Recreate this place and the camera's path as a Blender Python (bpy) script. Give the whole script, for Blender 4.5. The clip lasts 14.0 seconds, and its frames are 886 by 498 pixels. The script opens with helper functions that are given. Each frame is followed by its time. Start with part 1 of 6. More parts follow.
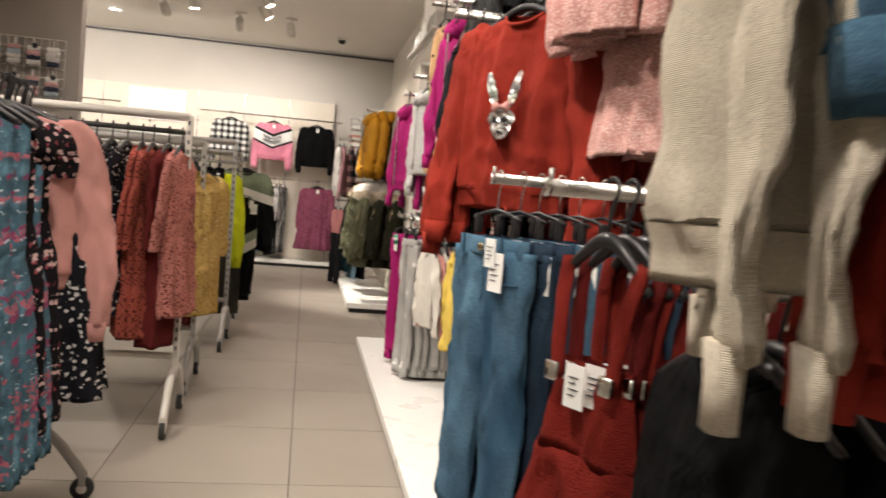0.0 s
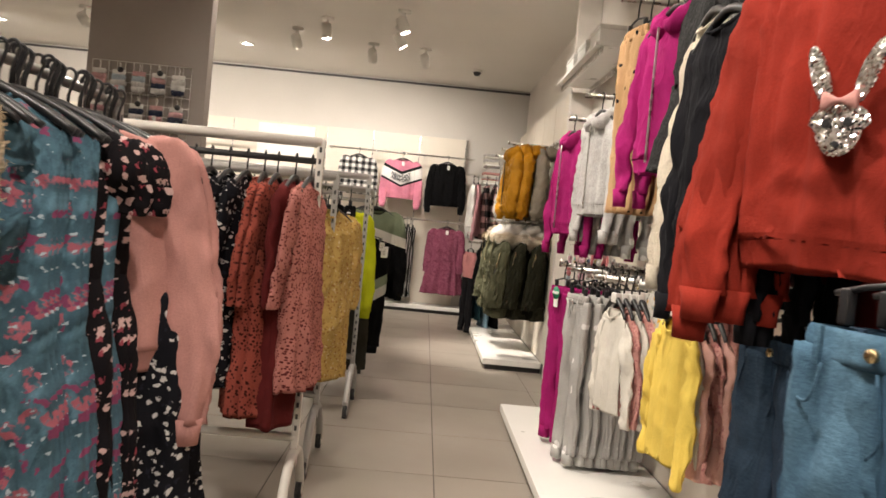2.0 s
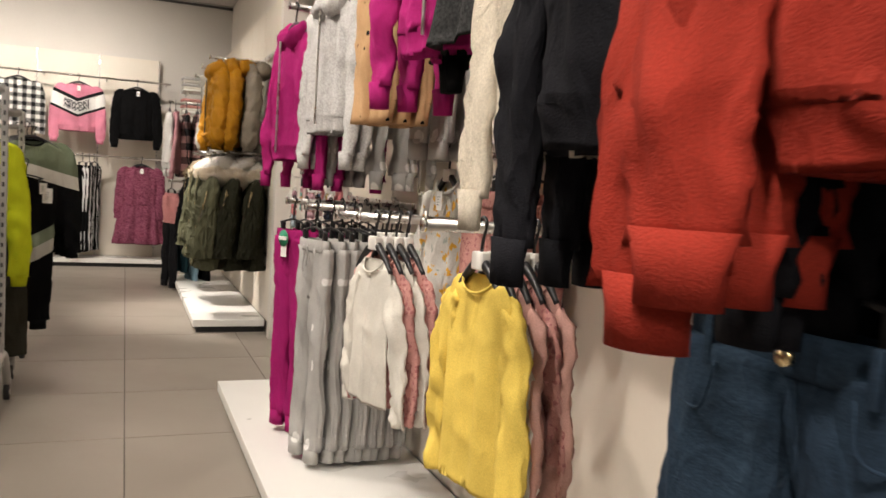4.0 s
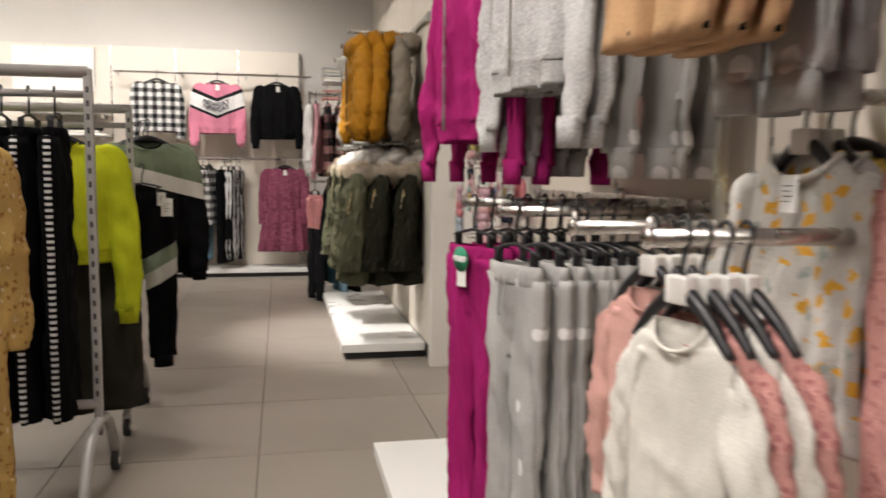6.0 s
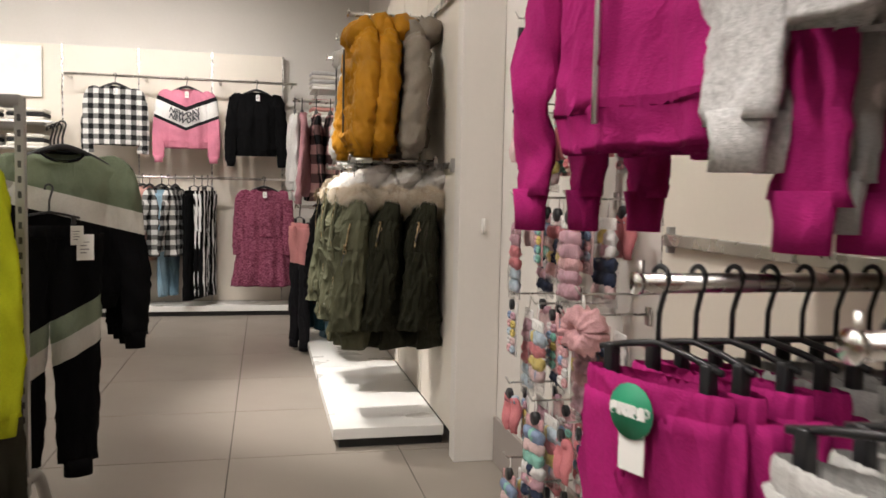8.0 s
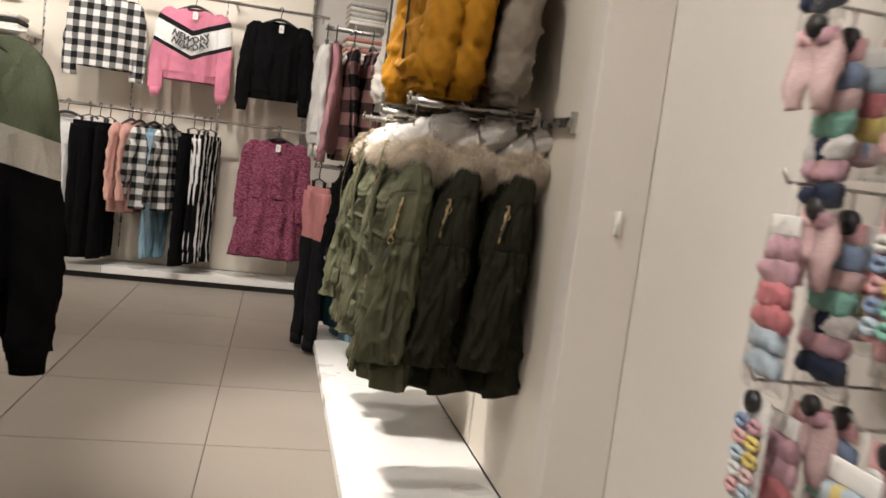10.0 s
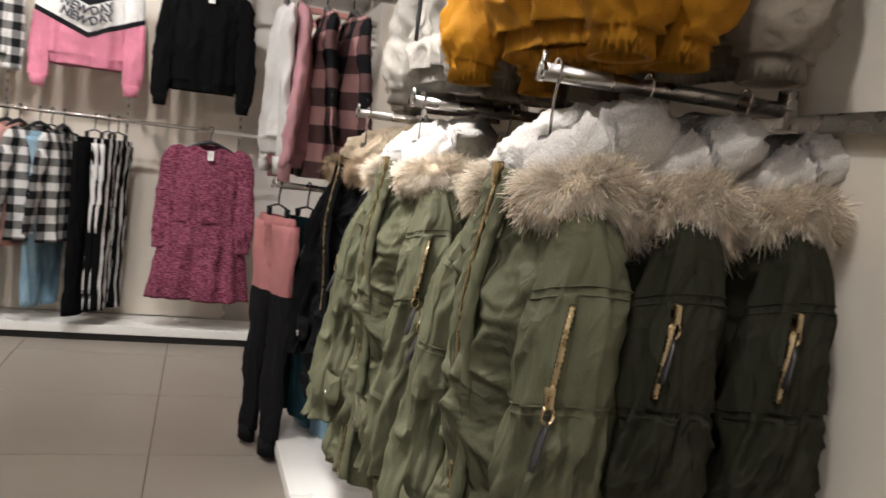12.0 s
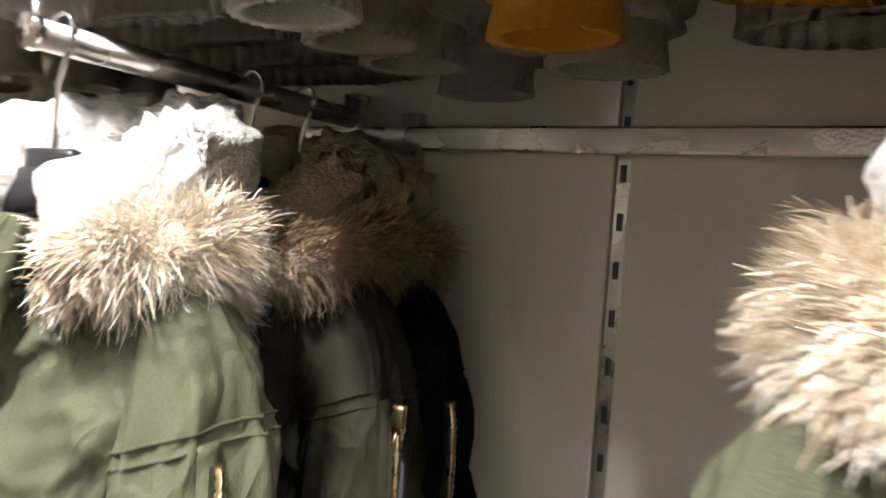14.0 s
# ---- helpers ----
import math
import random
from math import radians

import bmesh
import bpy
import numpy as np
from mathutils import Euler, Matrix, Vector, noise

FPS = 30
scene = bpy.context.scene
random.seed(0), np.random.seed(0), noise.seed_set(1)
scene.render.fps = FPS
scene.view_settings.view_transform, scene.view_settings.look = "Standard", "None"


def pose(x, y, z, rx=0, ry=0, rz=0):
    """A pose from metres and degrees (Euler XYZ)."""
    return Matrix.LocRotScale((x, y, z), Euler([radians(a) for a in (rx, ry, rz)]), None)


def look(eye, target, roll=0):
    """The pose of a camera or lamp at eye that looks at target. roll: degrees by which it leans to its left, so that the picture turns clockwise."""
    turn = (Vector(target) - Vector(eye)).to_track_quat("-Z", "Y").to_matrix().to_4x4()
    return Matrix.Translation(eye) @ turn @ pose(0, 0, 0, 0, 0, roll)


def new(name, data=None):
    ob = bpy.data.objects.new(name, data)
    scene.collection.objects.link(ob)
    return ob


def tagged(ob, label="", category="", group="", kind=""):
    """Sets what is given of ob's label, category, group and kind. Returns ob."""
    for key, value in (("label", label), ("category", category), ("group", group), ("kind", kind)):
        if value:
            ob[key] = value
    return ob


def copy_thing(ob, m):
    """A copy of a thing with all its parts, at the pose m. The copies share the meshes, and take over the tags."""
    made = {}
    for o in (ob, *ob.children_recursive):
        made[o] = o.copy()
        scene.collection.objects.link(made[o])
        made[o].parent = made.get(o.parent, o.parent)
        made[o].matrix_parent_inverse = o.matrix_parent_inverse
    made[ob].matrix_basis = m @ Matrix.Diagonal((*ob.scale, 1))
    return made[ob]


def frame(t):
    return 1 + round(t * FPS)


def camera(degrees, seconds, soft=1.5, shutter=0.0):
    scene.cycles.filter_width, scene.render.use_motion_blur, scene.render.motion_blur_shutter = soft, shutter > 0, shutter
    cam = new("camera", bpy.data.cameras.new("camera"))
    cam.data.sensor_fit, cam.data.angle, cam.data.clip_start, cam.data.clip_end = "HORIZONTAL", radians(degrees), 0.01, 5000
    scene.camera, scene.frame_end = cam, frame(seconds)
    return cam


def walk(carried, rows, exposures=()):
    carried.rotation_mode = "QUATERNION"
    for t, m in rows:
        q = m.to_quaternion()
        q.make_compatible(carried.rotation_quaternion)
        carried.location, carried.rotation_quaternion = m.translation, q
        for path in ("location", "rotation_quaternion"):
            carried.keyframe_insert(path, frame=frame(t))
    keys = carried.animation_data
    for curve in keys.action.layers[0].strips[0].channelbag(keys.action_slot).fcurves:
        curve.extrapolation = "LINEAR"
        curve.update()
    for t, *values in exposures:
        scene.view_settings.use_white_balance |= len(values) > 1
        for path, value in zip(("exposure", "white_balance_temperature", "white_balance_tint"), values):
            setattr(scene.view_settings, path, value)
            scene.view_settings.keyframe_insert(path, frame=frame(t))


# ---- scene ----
cam = camera(58.4, 14.0, soft=1.6, shutter=0.4)
PATH = [
    (0, (-0.875, 0.994, 1.208), (-0.526, 2.959, 1.076), 4.9),
    (0.5, (-0.895, 1.173, 1.173), (-0.716, 3.162, 1.072), 5.6),
    (1, (-0.914, 1.387, 1.216), (-0.817, 3.383, 1.15), 6.9),
    (1.5, (-0.959, 1.584, 1.209), (-0.925, 3.583, 1.16), 6.2),
    (2, (-1.012, 1.865, 1.205), (-0.963, 3.863, 1.147), 5.5),
    (2.5, (-1.037, 2.057, 1.178), (-0.753, 4.035, 1.105), 6.2),
    (2.7, (-1.028, 2.14, 1.178), (-0.612, 4.094, 1.097), 7.0),
    (4.8, (-0.791, 3.303, 1.138), (0.0, 5.131, 0.959), 2.8),
    (5, (-0.77, 3.411, 1.136), (-0.016, 5.254, 0.948), 2.3),
    (5.5, (-0.757, 3.69, 1.169), (-0.146, 5.586, 0.985), 2.0),
    (6, (-0.763, 3.976, 1.143), (-0.363, 5.926, 0.949), 0.5),
    (6.5, (-0.744, 4.297, 1.184), (-0.476, 6.271, 1.002), -1.0),
    (7, (-0.746, 4.565, 1.16), (-0.424, 6.533, 1.0), -2.0),
    (7.2, (-0.73, 4.698, 1.163), (-0.363, 6.658, 1.014), -2.0),
    (9.3, (-0.71, 5.961, 1.167), (-0.264, 7.905, 1.016), 5.3),
    (9.5, (-0.688, 6.103, 1.184), (-0.248, 8.045, 0.997), 5.8),
    (10, (-0.702, 6.475, 1.115), (-0.276, 8.419, 0.917), 7.2),
    (10.5, (-0.731, 6.874, 1.157), (-0.332, 8.826, 0.987), 7.5),
    (11, (-0.75, 7.189, 1.137), (-0.336, 9.14, 0.994), 7.2),
    (11.5, (-0.777, 7.519, 1.164), (-0.31, 9.459, 1.036), 8.1),
    (12, (-0.769, 7.877, 1.153), (-0.168, 9.776, 0.972), 6.6),
    (12.5, (-0.753, 8.155, 1.16), (0.028, 9.988, 0.982), 7.0),
    (13, (-0.741, 8.485, 1.17), (0.31, 10.18, 1.024), 5.8),
    (13.3, (-0.727, 8.651, 1.21), (0.523, 10.206, 1.07), 6.0),
    (13.5, (-0.726, 8.737, 1.203), (0.659, 10.176, 1.114), 6.2),
    (13.7, (-0.71, 8.847, 1.183), (0.788, 10.17, 1.109), 4.8),
    (14, (-0.692, 9.018, 1.184), (1.036, 10.025, 1.144), 4.4),
]
EXPOSURES = [(0, 0.15, 6500, 10), (2.7, 0.13, 6650, 10), (5, 0.05, 6250, 10), (7, 0.0, 6050, 10), (9.5, -0.02, 6250, 10), (11, -0.04, 6100, 10), (12.5, 0.22, 5850, 10), (14, 0.55, 5750, 10)]
walk(cam, [(t, look(eye, target, roll)) for t, eye, target, roll in PATH], EXPOSURES)

# ---- light ----
world = bpy.data.worlds.new("world")
scene.world = world
world.use_nodes = True
world.node_tree.nodes["Background"].inputs["Color"].default_value = (1.0, 0.86, 0.7, 1)
world.node_tree.nodes["Background"].inputs["Strength"].default_value = 0.01
LAMP = (1.0, 0.905, 0.805)
CEIL = 3.2


def lamp(eye, target, watts, angle=105, size=0.045, blend=0.9):
    data = bpy.data.lights.new("spot_light", "SPOT")
    data.energy, data.color, data.spot_size, data.spot_blend, data.shadow_soft_size = watts, LAMP, radians(angle), blend, size
    ob = new("spot_light", data)
    ob.matrix_world = look(eye, target)
    return ob


# Ceiling spotlights: place of the fixture and where it points.
# Several, such as (-1.3, 7.7) and (-1.9, 6.0), are added to brighten their target.
SPOTS = [
    ((-1.4, 9.45), (-0.43, 9.5, 0.75), 500), ((-1.45, 10.1), (-0.2, 10.4, 1.2), 120),
    ((-1.2, 11.0), (-0.9, 13.0, 1.3), 110), ((-1.8, 11.0), (-1.7, 13.0, 1.4), 110),
    ((-2.6, 10.6), (-2.4, 13.0, 1.6), 120), ((-3.6, 10.6), (-3.4, 13.0, 1.8), 140),
    ((-4.9, 10.6), (-4.7, 13.0, 1.8), 140), ((-6.4, 10.6), (-6.2, 13.0, 1.8), 140),
    ((-1.3, 7.7), (0.15, 8.7, 1.7), 130), ((-1.4, 6.4), (-0.2, 6.3, 1.1), 130), ((-1.4, 5.2), (-0.2, 5.0, 1.2), 130),
    ((-1.4, 4.0), (-0.2, 3.9, 1.2), 130), ((-1.4, 2.8), (-0.3, 2.8, 1.2), 150), ((-1.4, 1.2), (-0.5, 1.65, 1.2), 150),
    ((-2.7, 8.4), (-2.1, 6.9, 0.8), 85), ((-1.9, 6.0), (-1.6, 7.6, 1.25), 75),
    ((-1.0, 2.2), (-1.8, 3.3, 1.0), 130), ((-2.4, 3.8), (-1.9, 4.9, 0.8), 110), ((-2.2, 10.0), (-1.9, 10.2, 0.0), 22),
]
for (sx, sy), aim, watts in SPOTS:
    lamp((sx, sy, CEIL - 0.24), aim, watts, 105 if watts < 400 else 46, 0.045 if watts < 400 else 0.09)
# Recessed downlights: two, then an unseen grid over the shop floor, added for bounce.
DOWN = [(-2.45, 7.6), (-2.0, 7.65)] + [(-3.4 - 1.5 * i, -0.9 + 2.1 * j) for i in range(4) for j in range(7)] + [(-1.6, -0.9), (-1.6, 0.4)]
for dx, dy in DOWN:
    lamp((dx, dy, CEIL - 0.03), (dx, dy, 0), 30, 150, 0.06, 1.0)

# ---- materials ----


def mat(name, rough=0.8, metal=0.0, sheen=0.0):
    m = bpy.data.materials.new(name)
    m.use_nodes = True
    b = m.node_tree.nodes["Principled BSDF"]
    b.inputs["Roughness"].default_value, b.inputs["Metallic"].default_value = rough, metal
    b.inputs["Sheen Weight"].default_value = sheen
    return m


def node(m, kind, **values):
    n = m.node_tree.nodes.new(kind)
    for key, value in values.items():
        if key in n.inputs:
            n.inputs[key].default_value = value
        elif key == "operation":
            n.operation = value
        elif key == "feature":
            n.feature = value
        elif key == "blend_type":
            n.blend_type = value
        elif key == "data_type":
            n.data_type = value
    return n


def link(m, a, b):
    m.node_tree.links.new(a, b)


def rgba(c):
    return (c[0], c[1], c[2], 1)


def math2(m, op, a, b):
    n = node(m, "ShaderNodeMath", operation=op)
    for i, v in enumerate((a, b)):
        if isinstance(v, (int, float)):
            n.inputs[i].default_value = v
        else:
            link(m, v, n.inputs[i])
    return n.outputs[0]


def coords(m, scale=1.0):
    t = node(m, "ShaderNodeTexCoord")
    mp = node(m, "ShaderNodeMapping")
    mp.inputs["Scale"].default_value = (scale,) * 3 if isinstance(scale, (int, float)) else scale
    link(m, t.outputs["Object"], mp.inputs["Vector"])
    return mp.outputs["Vector"]


def mix(m, fac, a, b, how="MIX"):
    n = node(m, "ShaderNodeMix", data_type="RGBA", blend_type=how)
    for socket, v in ((n.inputs[0], fac), (n.inputs[6], a), (n.inputs[7], b)):
        if isinstance(v, (int, float)):
            socket.default_value = v
        elif isinstance(v, tuple):
            socket.default_value = rgba(v)
        else:
            link(m, v, socket)
    return n.outputs[2]


def noise_fac(m, vec, scale, detail=3.0, low=0.35, high=0.65):
    n = node(m, "ShaderNodeTexNoise", Scale=scale, Detail=detail)
    link(m, vec, n.inputs["Vector"])
    r = node(m, "ShaderNodeMapRange")
    r.inputs["From Min"].default_value, r.inputs["From Max"].default_value = low, high
    link(m, n.outputs["Fac"], r.inputs["Value"])
    return r.outputs["Result"]


def bump(m, height, strength=0.3, distance=0.002):
    n = node(m, "ShaderNodeBump", Strength=strength, Distance=distance)
    link(m, height, n.inputs["Height"])
    link(m, n.outputs["Normal"], m.node_tree.nodes["Principled BSDF"].inputs["Normal"])


def base(m, colour):
    socket = m.node_tree.nodes["Principled BSDF"].inputs["Base Color"]
    if isinstance(colour, tuple):
        socket.default_value = rgba(colour)
    else:
        link(m, colour, socket)


def plain(name, rgb, rough=0.6, metal=0.0, vary=0.12, scale=6.0, grain=60.0, relief=0.15):
    """Paint, metal, plastic: slow stains, fine grain."""
    m = mat(name, rough, metal)
    v = coords(m)
    dark = tuple(c * (1 - vary) for c in rgb)
    c = mix(m, noise_fac(m, v, scale), dark, rgb)
    c = mix(m, math2(m, "MULTIPLY", noise_fac(m, v, grain, 2.0), vary * 0.7), c, tuple(x * 0.6 for x in rgb))
    base(m, c)
    r = node(m, "ShaderNodeMapRange")
    r.inputs["To Min"].default_value, r.inputs["To Max"].default_value = max(0.04, rough - 0.08), min(1, rough + 0.08)
    link(m, noise_fac(m, v, scale * 2.3), r.inputs["Value"])
    link(m, r.outputs["Result"], m.node_tree.nodes["Principled BSDF"].inputs["Roughness"])
    bump(m, noise_fac(m, v, grain * 2, 2.0), relief, 0.001)
    return m


def spots_mask(m, vec, scale, radius, rand=1.0):
    """1 inside blots scattered at random, or inside round dots where rand is below 1."""
    if rand == 1.0:
        wob = node(m, "ShaderNodeTexNoise", Scale=scale * 2.2, Detail=2.0)
        link(m, vec, wob.inputs["Vector"])
        mixv = node(m, "ShaderNodeVectorMath", operation="MULTIPLY_ADD")
        link(m, wob.outputs["Color"], mixv.inputs[0])
        mixv.inputs[1].default_value = (0.9 / scale,) * 3
        link(m, vec, mixv.inputs[2])
        vec = mixv.outputs[0]
    n = node(m, "ShaderNodeTexVoronoi", Scale=scale, Randomness=rand)
    link(m, vec, n.inputs["Vector"])
    r = node(m, "ShaderNodeMapRange")
    r.inputs["From Min"].default_value, r.inputs["From Max"].default_value = radius + 0.03, radius
    link(m, n.outputs["Distance"], r.inputs["Value"])
    return r.outputs["Result"], n.outputs["Color"]


def cloth(name, rgb, pattern="", second=(0.8, 0.8, 0.8), third=(0.5, 0.1, 0.12), weave=420.0, rough=0.88, relief=0.14, size=1.0, folds=1.0):
    m = mat(name, rough, 0.0, 0.0)
    m.node_tree.nodes["Principled BSDF"].inputs["Specular IOR Level"].default_value = 0.08
    v = coords(m)
    dark = tuple(c * 0.78 for c in rgb)
    c = mix(m, noise_fac(m, v, 5.0), dark, rgb)
    flat = coords(m, (1.0, 0.25, 1.0))
    if pattern == "floral":
        c = mix(m, noise_fac(m, v, 30.0, 5.0, 0.42, 0.62), c, tuple(q * 0.6 for q in rgb))
        c = mix(m, noise_fac(m, coords(m, (1.2, 0.6, 0.8)), 33.0, 5.0, 0.5, 0.68), c, tuple(min(1, q * 1.5) for q in rgb))
        mask, _ = spots_mask(m, flat, 13.0 / size, 0.33)
        wob = noise_fac(m, v, 60.0, 2.0, 0.42, 0.5)
        c = mix(m, math2(m, "MULTIPLY", mask, wob), c, second)
        mask, _ = spots_mask(m, coords(m, (1.3, 0.3, 1.1)), 19.0 / size, 0.26)
        c = mix(m, mask, c, third)
        mask, _ = spots_mask(m, coords(m, (1.1, 0.2, 1.4)), 30.0 / size, 0.16)
        c = mix(m, mask, c, (0.45, 0.55, 0.62))
    elif pattern == "ditsy":
        mask, _ = spots_mask(m, flat, 34.0 / size, 0.3)
        c = mix(m, mask, c, second)
        mask, _ = spots_mask(m, coords(m, (1.2, 0.3, 0.9)), 27.0 / size, 0.2)
        c = mix(m, mask, c, third)
    elif pattern == "animal":
        n = node(m, "ShaderNodeTexVoronoi", Scale=105.0 / size)
        link(m, coords(m, (1.0, 0.3, 0.7)), n.inputs["Vector"])
        r = node(m, "ShaderNodeMapRange")
        r.inputs["From Min"].default_value, r.inputs["From Max"].default_value = 0.3, 0.42
        link(m, n.outputs["Distance"], r.inputs["Value"])
        c = mix(m, r.outputs["Result"], second, c)
    elif pattern == "dots":
        mask, _ = spots_mask(m, coords(m, (1.0, 0.0, 1.0)), 11.0 / size, 0.19, 0.6)
        c = mix(m, mask, c, second)
    elif pattern == "plaid":
        x = node(m, "ShaderNodeSeparateXYZ")
        link(m, v, x.inputs[0])
        s = 0.055 * size
        fx = math2(m, "LESS_THAN", math2(m, "FLOORED_MODULO", x.outputs[0], s), s * 0.5)
        fz = math2(m, "LESS_THAN", math2(m, "FLOORED_MODULO", x.outputs[2], s), s * 0.5)
        f = math2(m, "MULTIPLY", math2(m, "ADD", fx, fz), 0.5)
        half = tuple(0.35 * a + 0.25 * b for a, b in zip(rgb, second))
        c = mix(m, math2(m, "GREATER_THAN", f, 0.25), c, half)
        c = mix(m, math2(m, "GREATER_THAN", f, 0.75), c, second)
    elif pattern == "chevron":
        x = node(m, "ShaderNodeSeparateXYZ")
        link(m, v, x.inputs[0])
        h = math2(m, "SUBTRACT", x.outputs[2], math2(m, "MULTIPLY", math2(m, "ABSOLUTE", x.outputs[0], 0), 0.42))
        for low, high, colour in ((-0.475, -0.265, third), (-0.445, -0.305, second)):
            inside = math2(m, "MULTIPLY", math2(m, "GREATER_THAN", h, low), math2(m, "LESS_THAN", h, high))
            c = mix(m, inside, c, colour)
    elif pattern == "block":
        x = node(m, "ShaderNodeSeparateXYZ")
        link(m, v, x.inputs[0])
        h = math2(m, "ADD", x.outputs[2], math2(m, "MULTIPLY", x.outputs[0], 0.25))
        c = mix(m, math2(m, "LESS_THAN", h, -0.25), c, third)
        inside = math2(m, "MULTIPLY", math2(m, "GREATER_THAN", h, -0.33), math2(m, "LESS_THAN", h, -0.25))
        c = mix(m, inside, c, second)
    elif pattern == "pinkblock":
        x = node(m, "ShaderNodeSeparateXYZ")
        link(m, v, x.inputs[0])
        c = mix(m, math2(m, "LESS_THAN", x.outputs[2], -0.42), c, third)
    elif pattern == "hemblock":
        x = node(m, "ShaderNodeSeparateXYZ")
        link(m, v, x.inputs[0])
        h = math2(m, "SUBTRACT", x.outputs[2], math2(m, "MULTIPLY", x.outputs[0], 0.55))
        for low, high, colour in ((-0.62, -0.46, third), (-0.62, -0.54, second)):
            inside = math2(m, "MULTIPLY", math2(m, "GREATER_THAN", h, low), math2(m, "LESS_THAN", h, high))
            c = mix(m, inside, c, colour)
    elif pattern == "stripes":
        x = node(m, "ShaderNodeSeparateXYZ")
        link(m, v, x.inputs[0])
        f = math2(m, "LESS_THAN", math2(m, "FLOORED_MODULO", x.outputs[0], 0.05 * size), 0.014 * size)
        c = mix(m, f, c, second)
    elif pattern == "rungs":
        x = node(m, "ShaderNodeSeparateXYZ")
        link(m, v, x.inputs[0])
        f = math2(m, "LESS_THAN", math2(m, "FLOORED_MODULO", x.outputs[2], 0.02 * size), 0.009 * size)
        c = mix(m, f, c, second)
    elif pattern == "heather":
        c = mix(m, noise_fac(m, v, 160.0, 4.0), c, second)
    elif pattern == "denim":
        fade = noise_fac(m, coords(m, (2.2, 0.4, 0.8)), 3.2, 2.0, 0.4, 0.7)
        c = mix(m, fade, c, second)
        c = mix(m, math2(m, "MULTIPLY", noise_fac(m, coords(m, (1, 1, 3.0)), 90.0, 3.0), 0.35), c, tuple(q * 0.55 for q in rgb))
    elif pattern == "marble":
        c = mix(m, noise_fac(m, coords(m, (1.0, 0.4, 4.5)), 55.0, 3.0, 0.42, 0.6), c, second)
    c = mix(m, math2(m, "MULTIPLY", noise_fac(m, v, weave, 2.0), 0.18), c, (0.003, 0.003, 0.003))
    base(m, c)
    if pattern == "knit":
        w = node(m, "ShaderNodeTexWave", Scale=190.0, Distortion=1.0, Detail=2.0)
        w.bands_direction = "Z"
        link(m, v, w.inputs["Vector"])
        h = math2(m, "ADD", noise_fac(m, v, weave, 2.0), w.outputs["Fac"])
    elif pattern == "pile":
        w = node(m, "ShaderNodeTexVoronoi", Scale=95.0)
        link(m, v, w.inputs["Vector"])
        h = math2(m, "SUBTRACT", noise_fac(m, v, 240.0, 3.0), math2(m, "MULTIPLY", w.outputs["Distance"], 1.6))
    else:
        h = math2(m, "ADD", noise_fac(m, v, weave, 2.0), math2(m, "MULTIPLY", noise_fac(m, v, 30.0, 4.0, 0.3, 0.7), 1.2))
    crease = node(m, "ShaderNodeTexNoise", Scale=8.0, Detail=3.0, Distortion=0.8)
    link(m, coords(m, (1.6, 0.7, 0.7)), crease.inputs["Vector"])
    ridge = math2(m, "ABSOLUTE", math2(m, "SUBTRACT", crease.outputs["Fac"], 0.5), 0)
    h = math2(m, "ADD", math2(m, "MULTIPLY", h, relief), math2(m, "MULTIPLY", math2(m, "MINIMUM", ridge, 0.12), -folds * 8.0))
    bump(m, h, 1.0, 0.0025)
    return m


def glowing(name, rgb, strength):
    m = mat(name, 0.4)
    b = m.node_tree.nodes["Principled BSDF"]
    b.inputs["Emission Color"].default_value, b.inputs["Emission Strength"].default_value = rgba(rgb), strength
    return m


WALL = plain("wall_paint", (0.74, 0.70, 0.65), 0.6, 0, 0.05, 1.2, 40, 0.08)
UPPER = plain("upper_wall_paint", (0.62, 0.59, 0.55), 0.7, 0, 0.06, 1.0, 40, 0.08)
PANEL = plain("cream_panel", (0.72, 0.66, 0.57), 0.45, 0, 0.05, 1.5, 50, 0.05)
CEILING = plain("ceiling_paint", (0.82, 0.79, 0.74), 0.85, 0, 0.05, 0.8, 50, 0.08)
PLINTH = plain("white_laminate", (0.78, 0.77, 0.74), 0.34, 0, 0.02, 1.5, 60, 0.04)
KICK = plain("black_kick_board", (0.02, 0.02, 0.02), 0.6)
PILLAR = plain("taupe_paint", (0.33, 0.29, 0.265), 0.65, 0, 0.06, 1.5, 50, 0.08)
STEEL = plain("brushed_steel", (0.62, 0.60, 0.57), 0.3, 1.0, 0.15, 8, 120, 0.1)
CHROME = plain("chrome", (0.75, 0.74, 0.72), 0.12, 1.0, 0.05, 8, 60, 0.02)
WHITEMETAL = plain("white_powder_coat", (0.66, 0.63, 0.58), 0.45, 0, 0.08, 5, 70, 0.05)
GREYMETAL = plain("grey_powder_coat", (0.40, 0.39, 0.37), 0.4, 0.3, 0.1, 5, 70, 0.05)
DARKMETAL = plain("dark_slot", (0.05, 0.05, 0.05), 0.5)
BLACKPLASTIC = plain("black_plastic", (0.018, 0.018, 0.02), 0.38, 0, 0.1, 10, 80, 0.05)
WHITEPLASTIC = plain("white_plastic", (0.78, 0.76, 0.72), 0.4, 0, 0.04, 6, 60, 0.03)
CARD = plain("white_card", (0.82, 0.81, 0.78), 0.7, 0, 0.05, 10, 80, 0.05)
INK = plain("printed_ink", (0.05, 0.05, 0.06), 0.7)
GREENCARD = plain("green_card", (0.02, 0.26, 0.13), 0.6, 0, 0.06)
RUBBER = plain("rubber", (0.03, 0.03, 0.03), 0.7)
BRASS = plain("brass", (0.60, 0.47, 0.27), 0.28, 1.0, 0.2, 30, 90, 0.1)
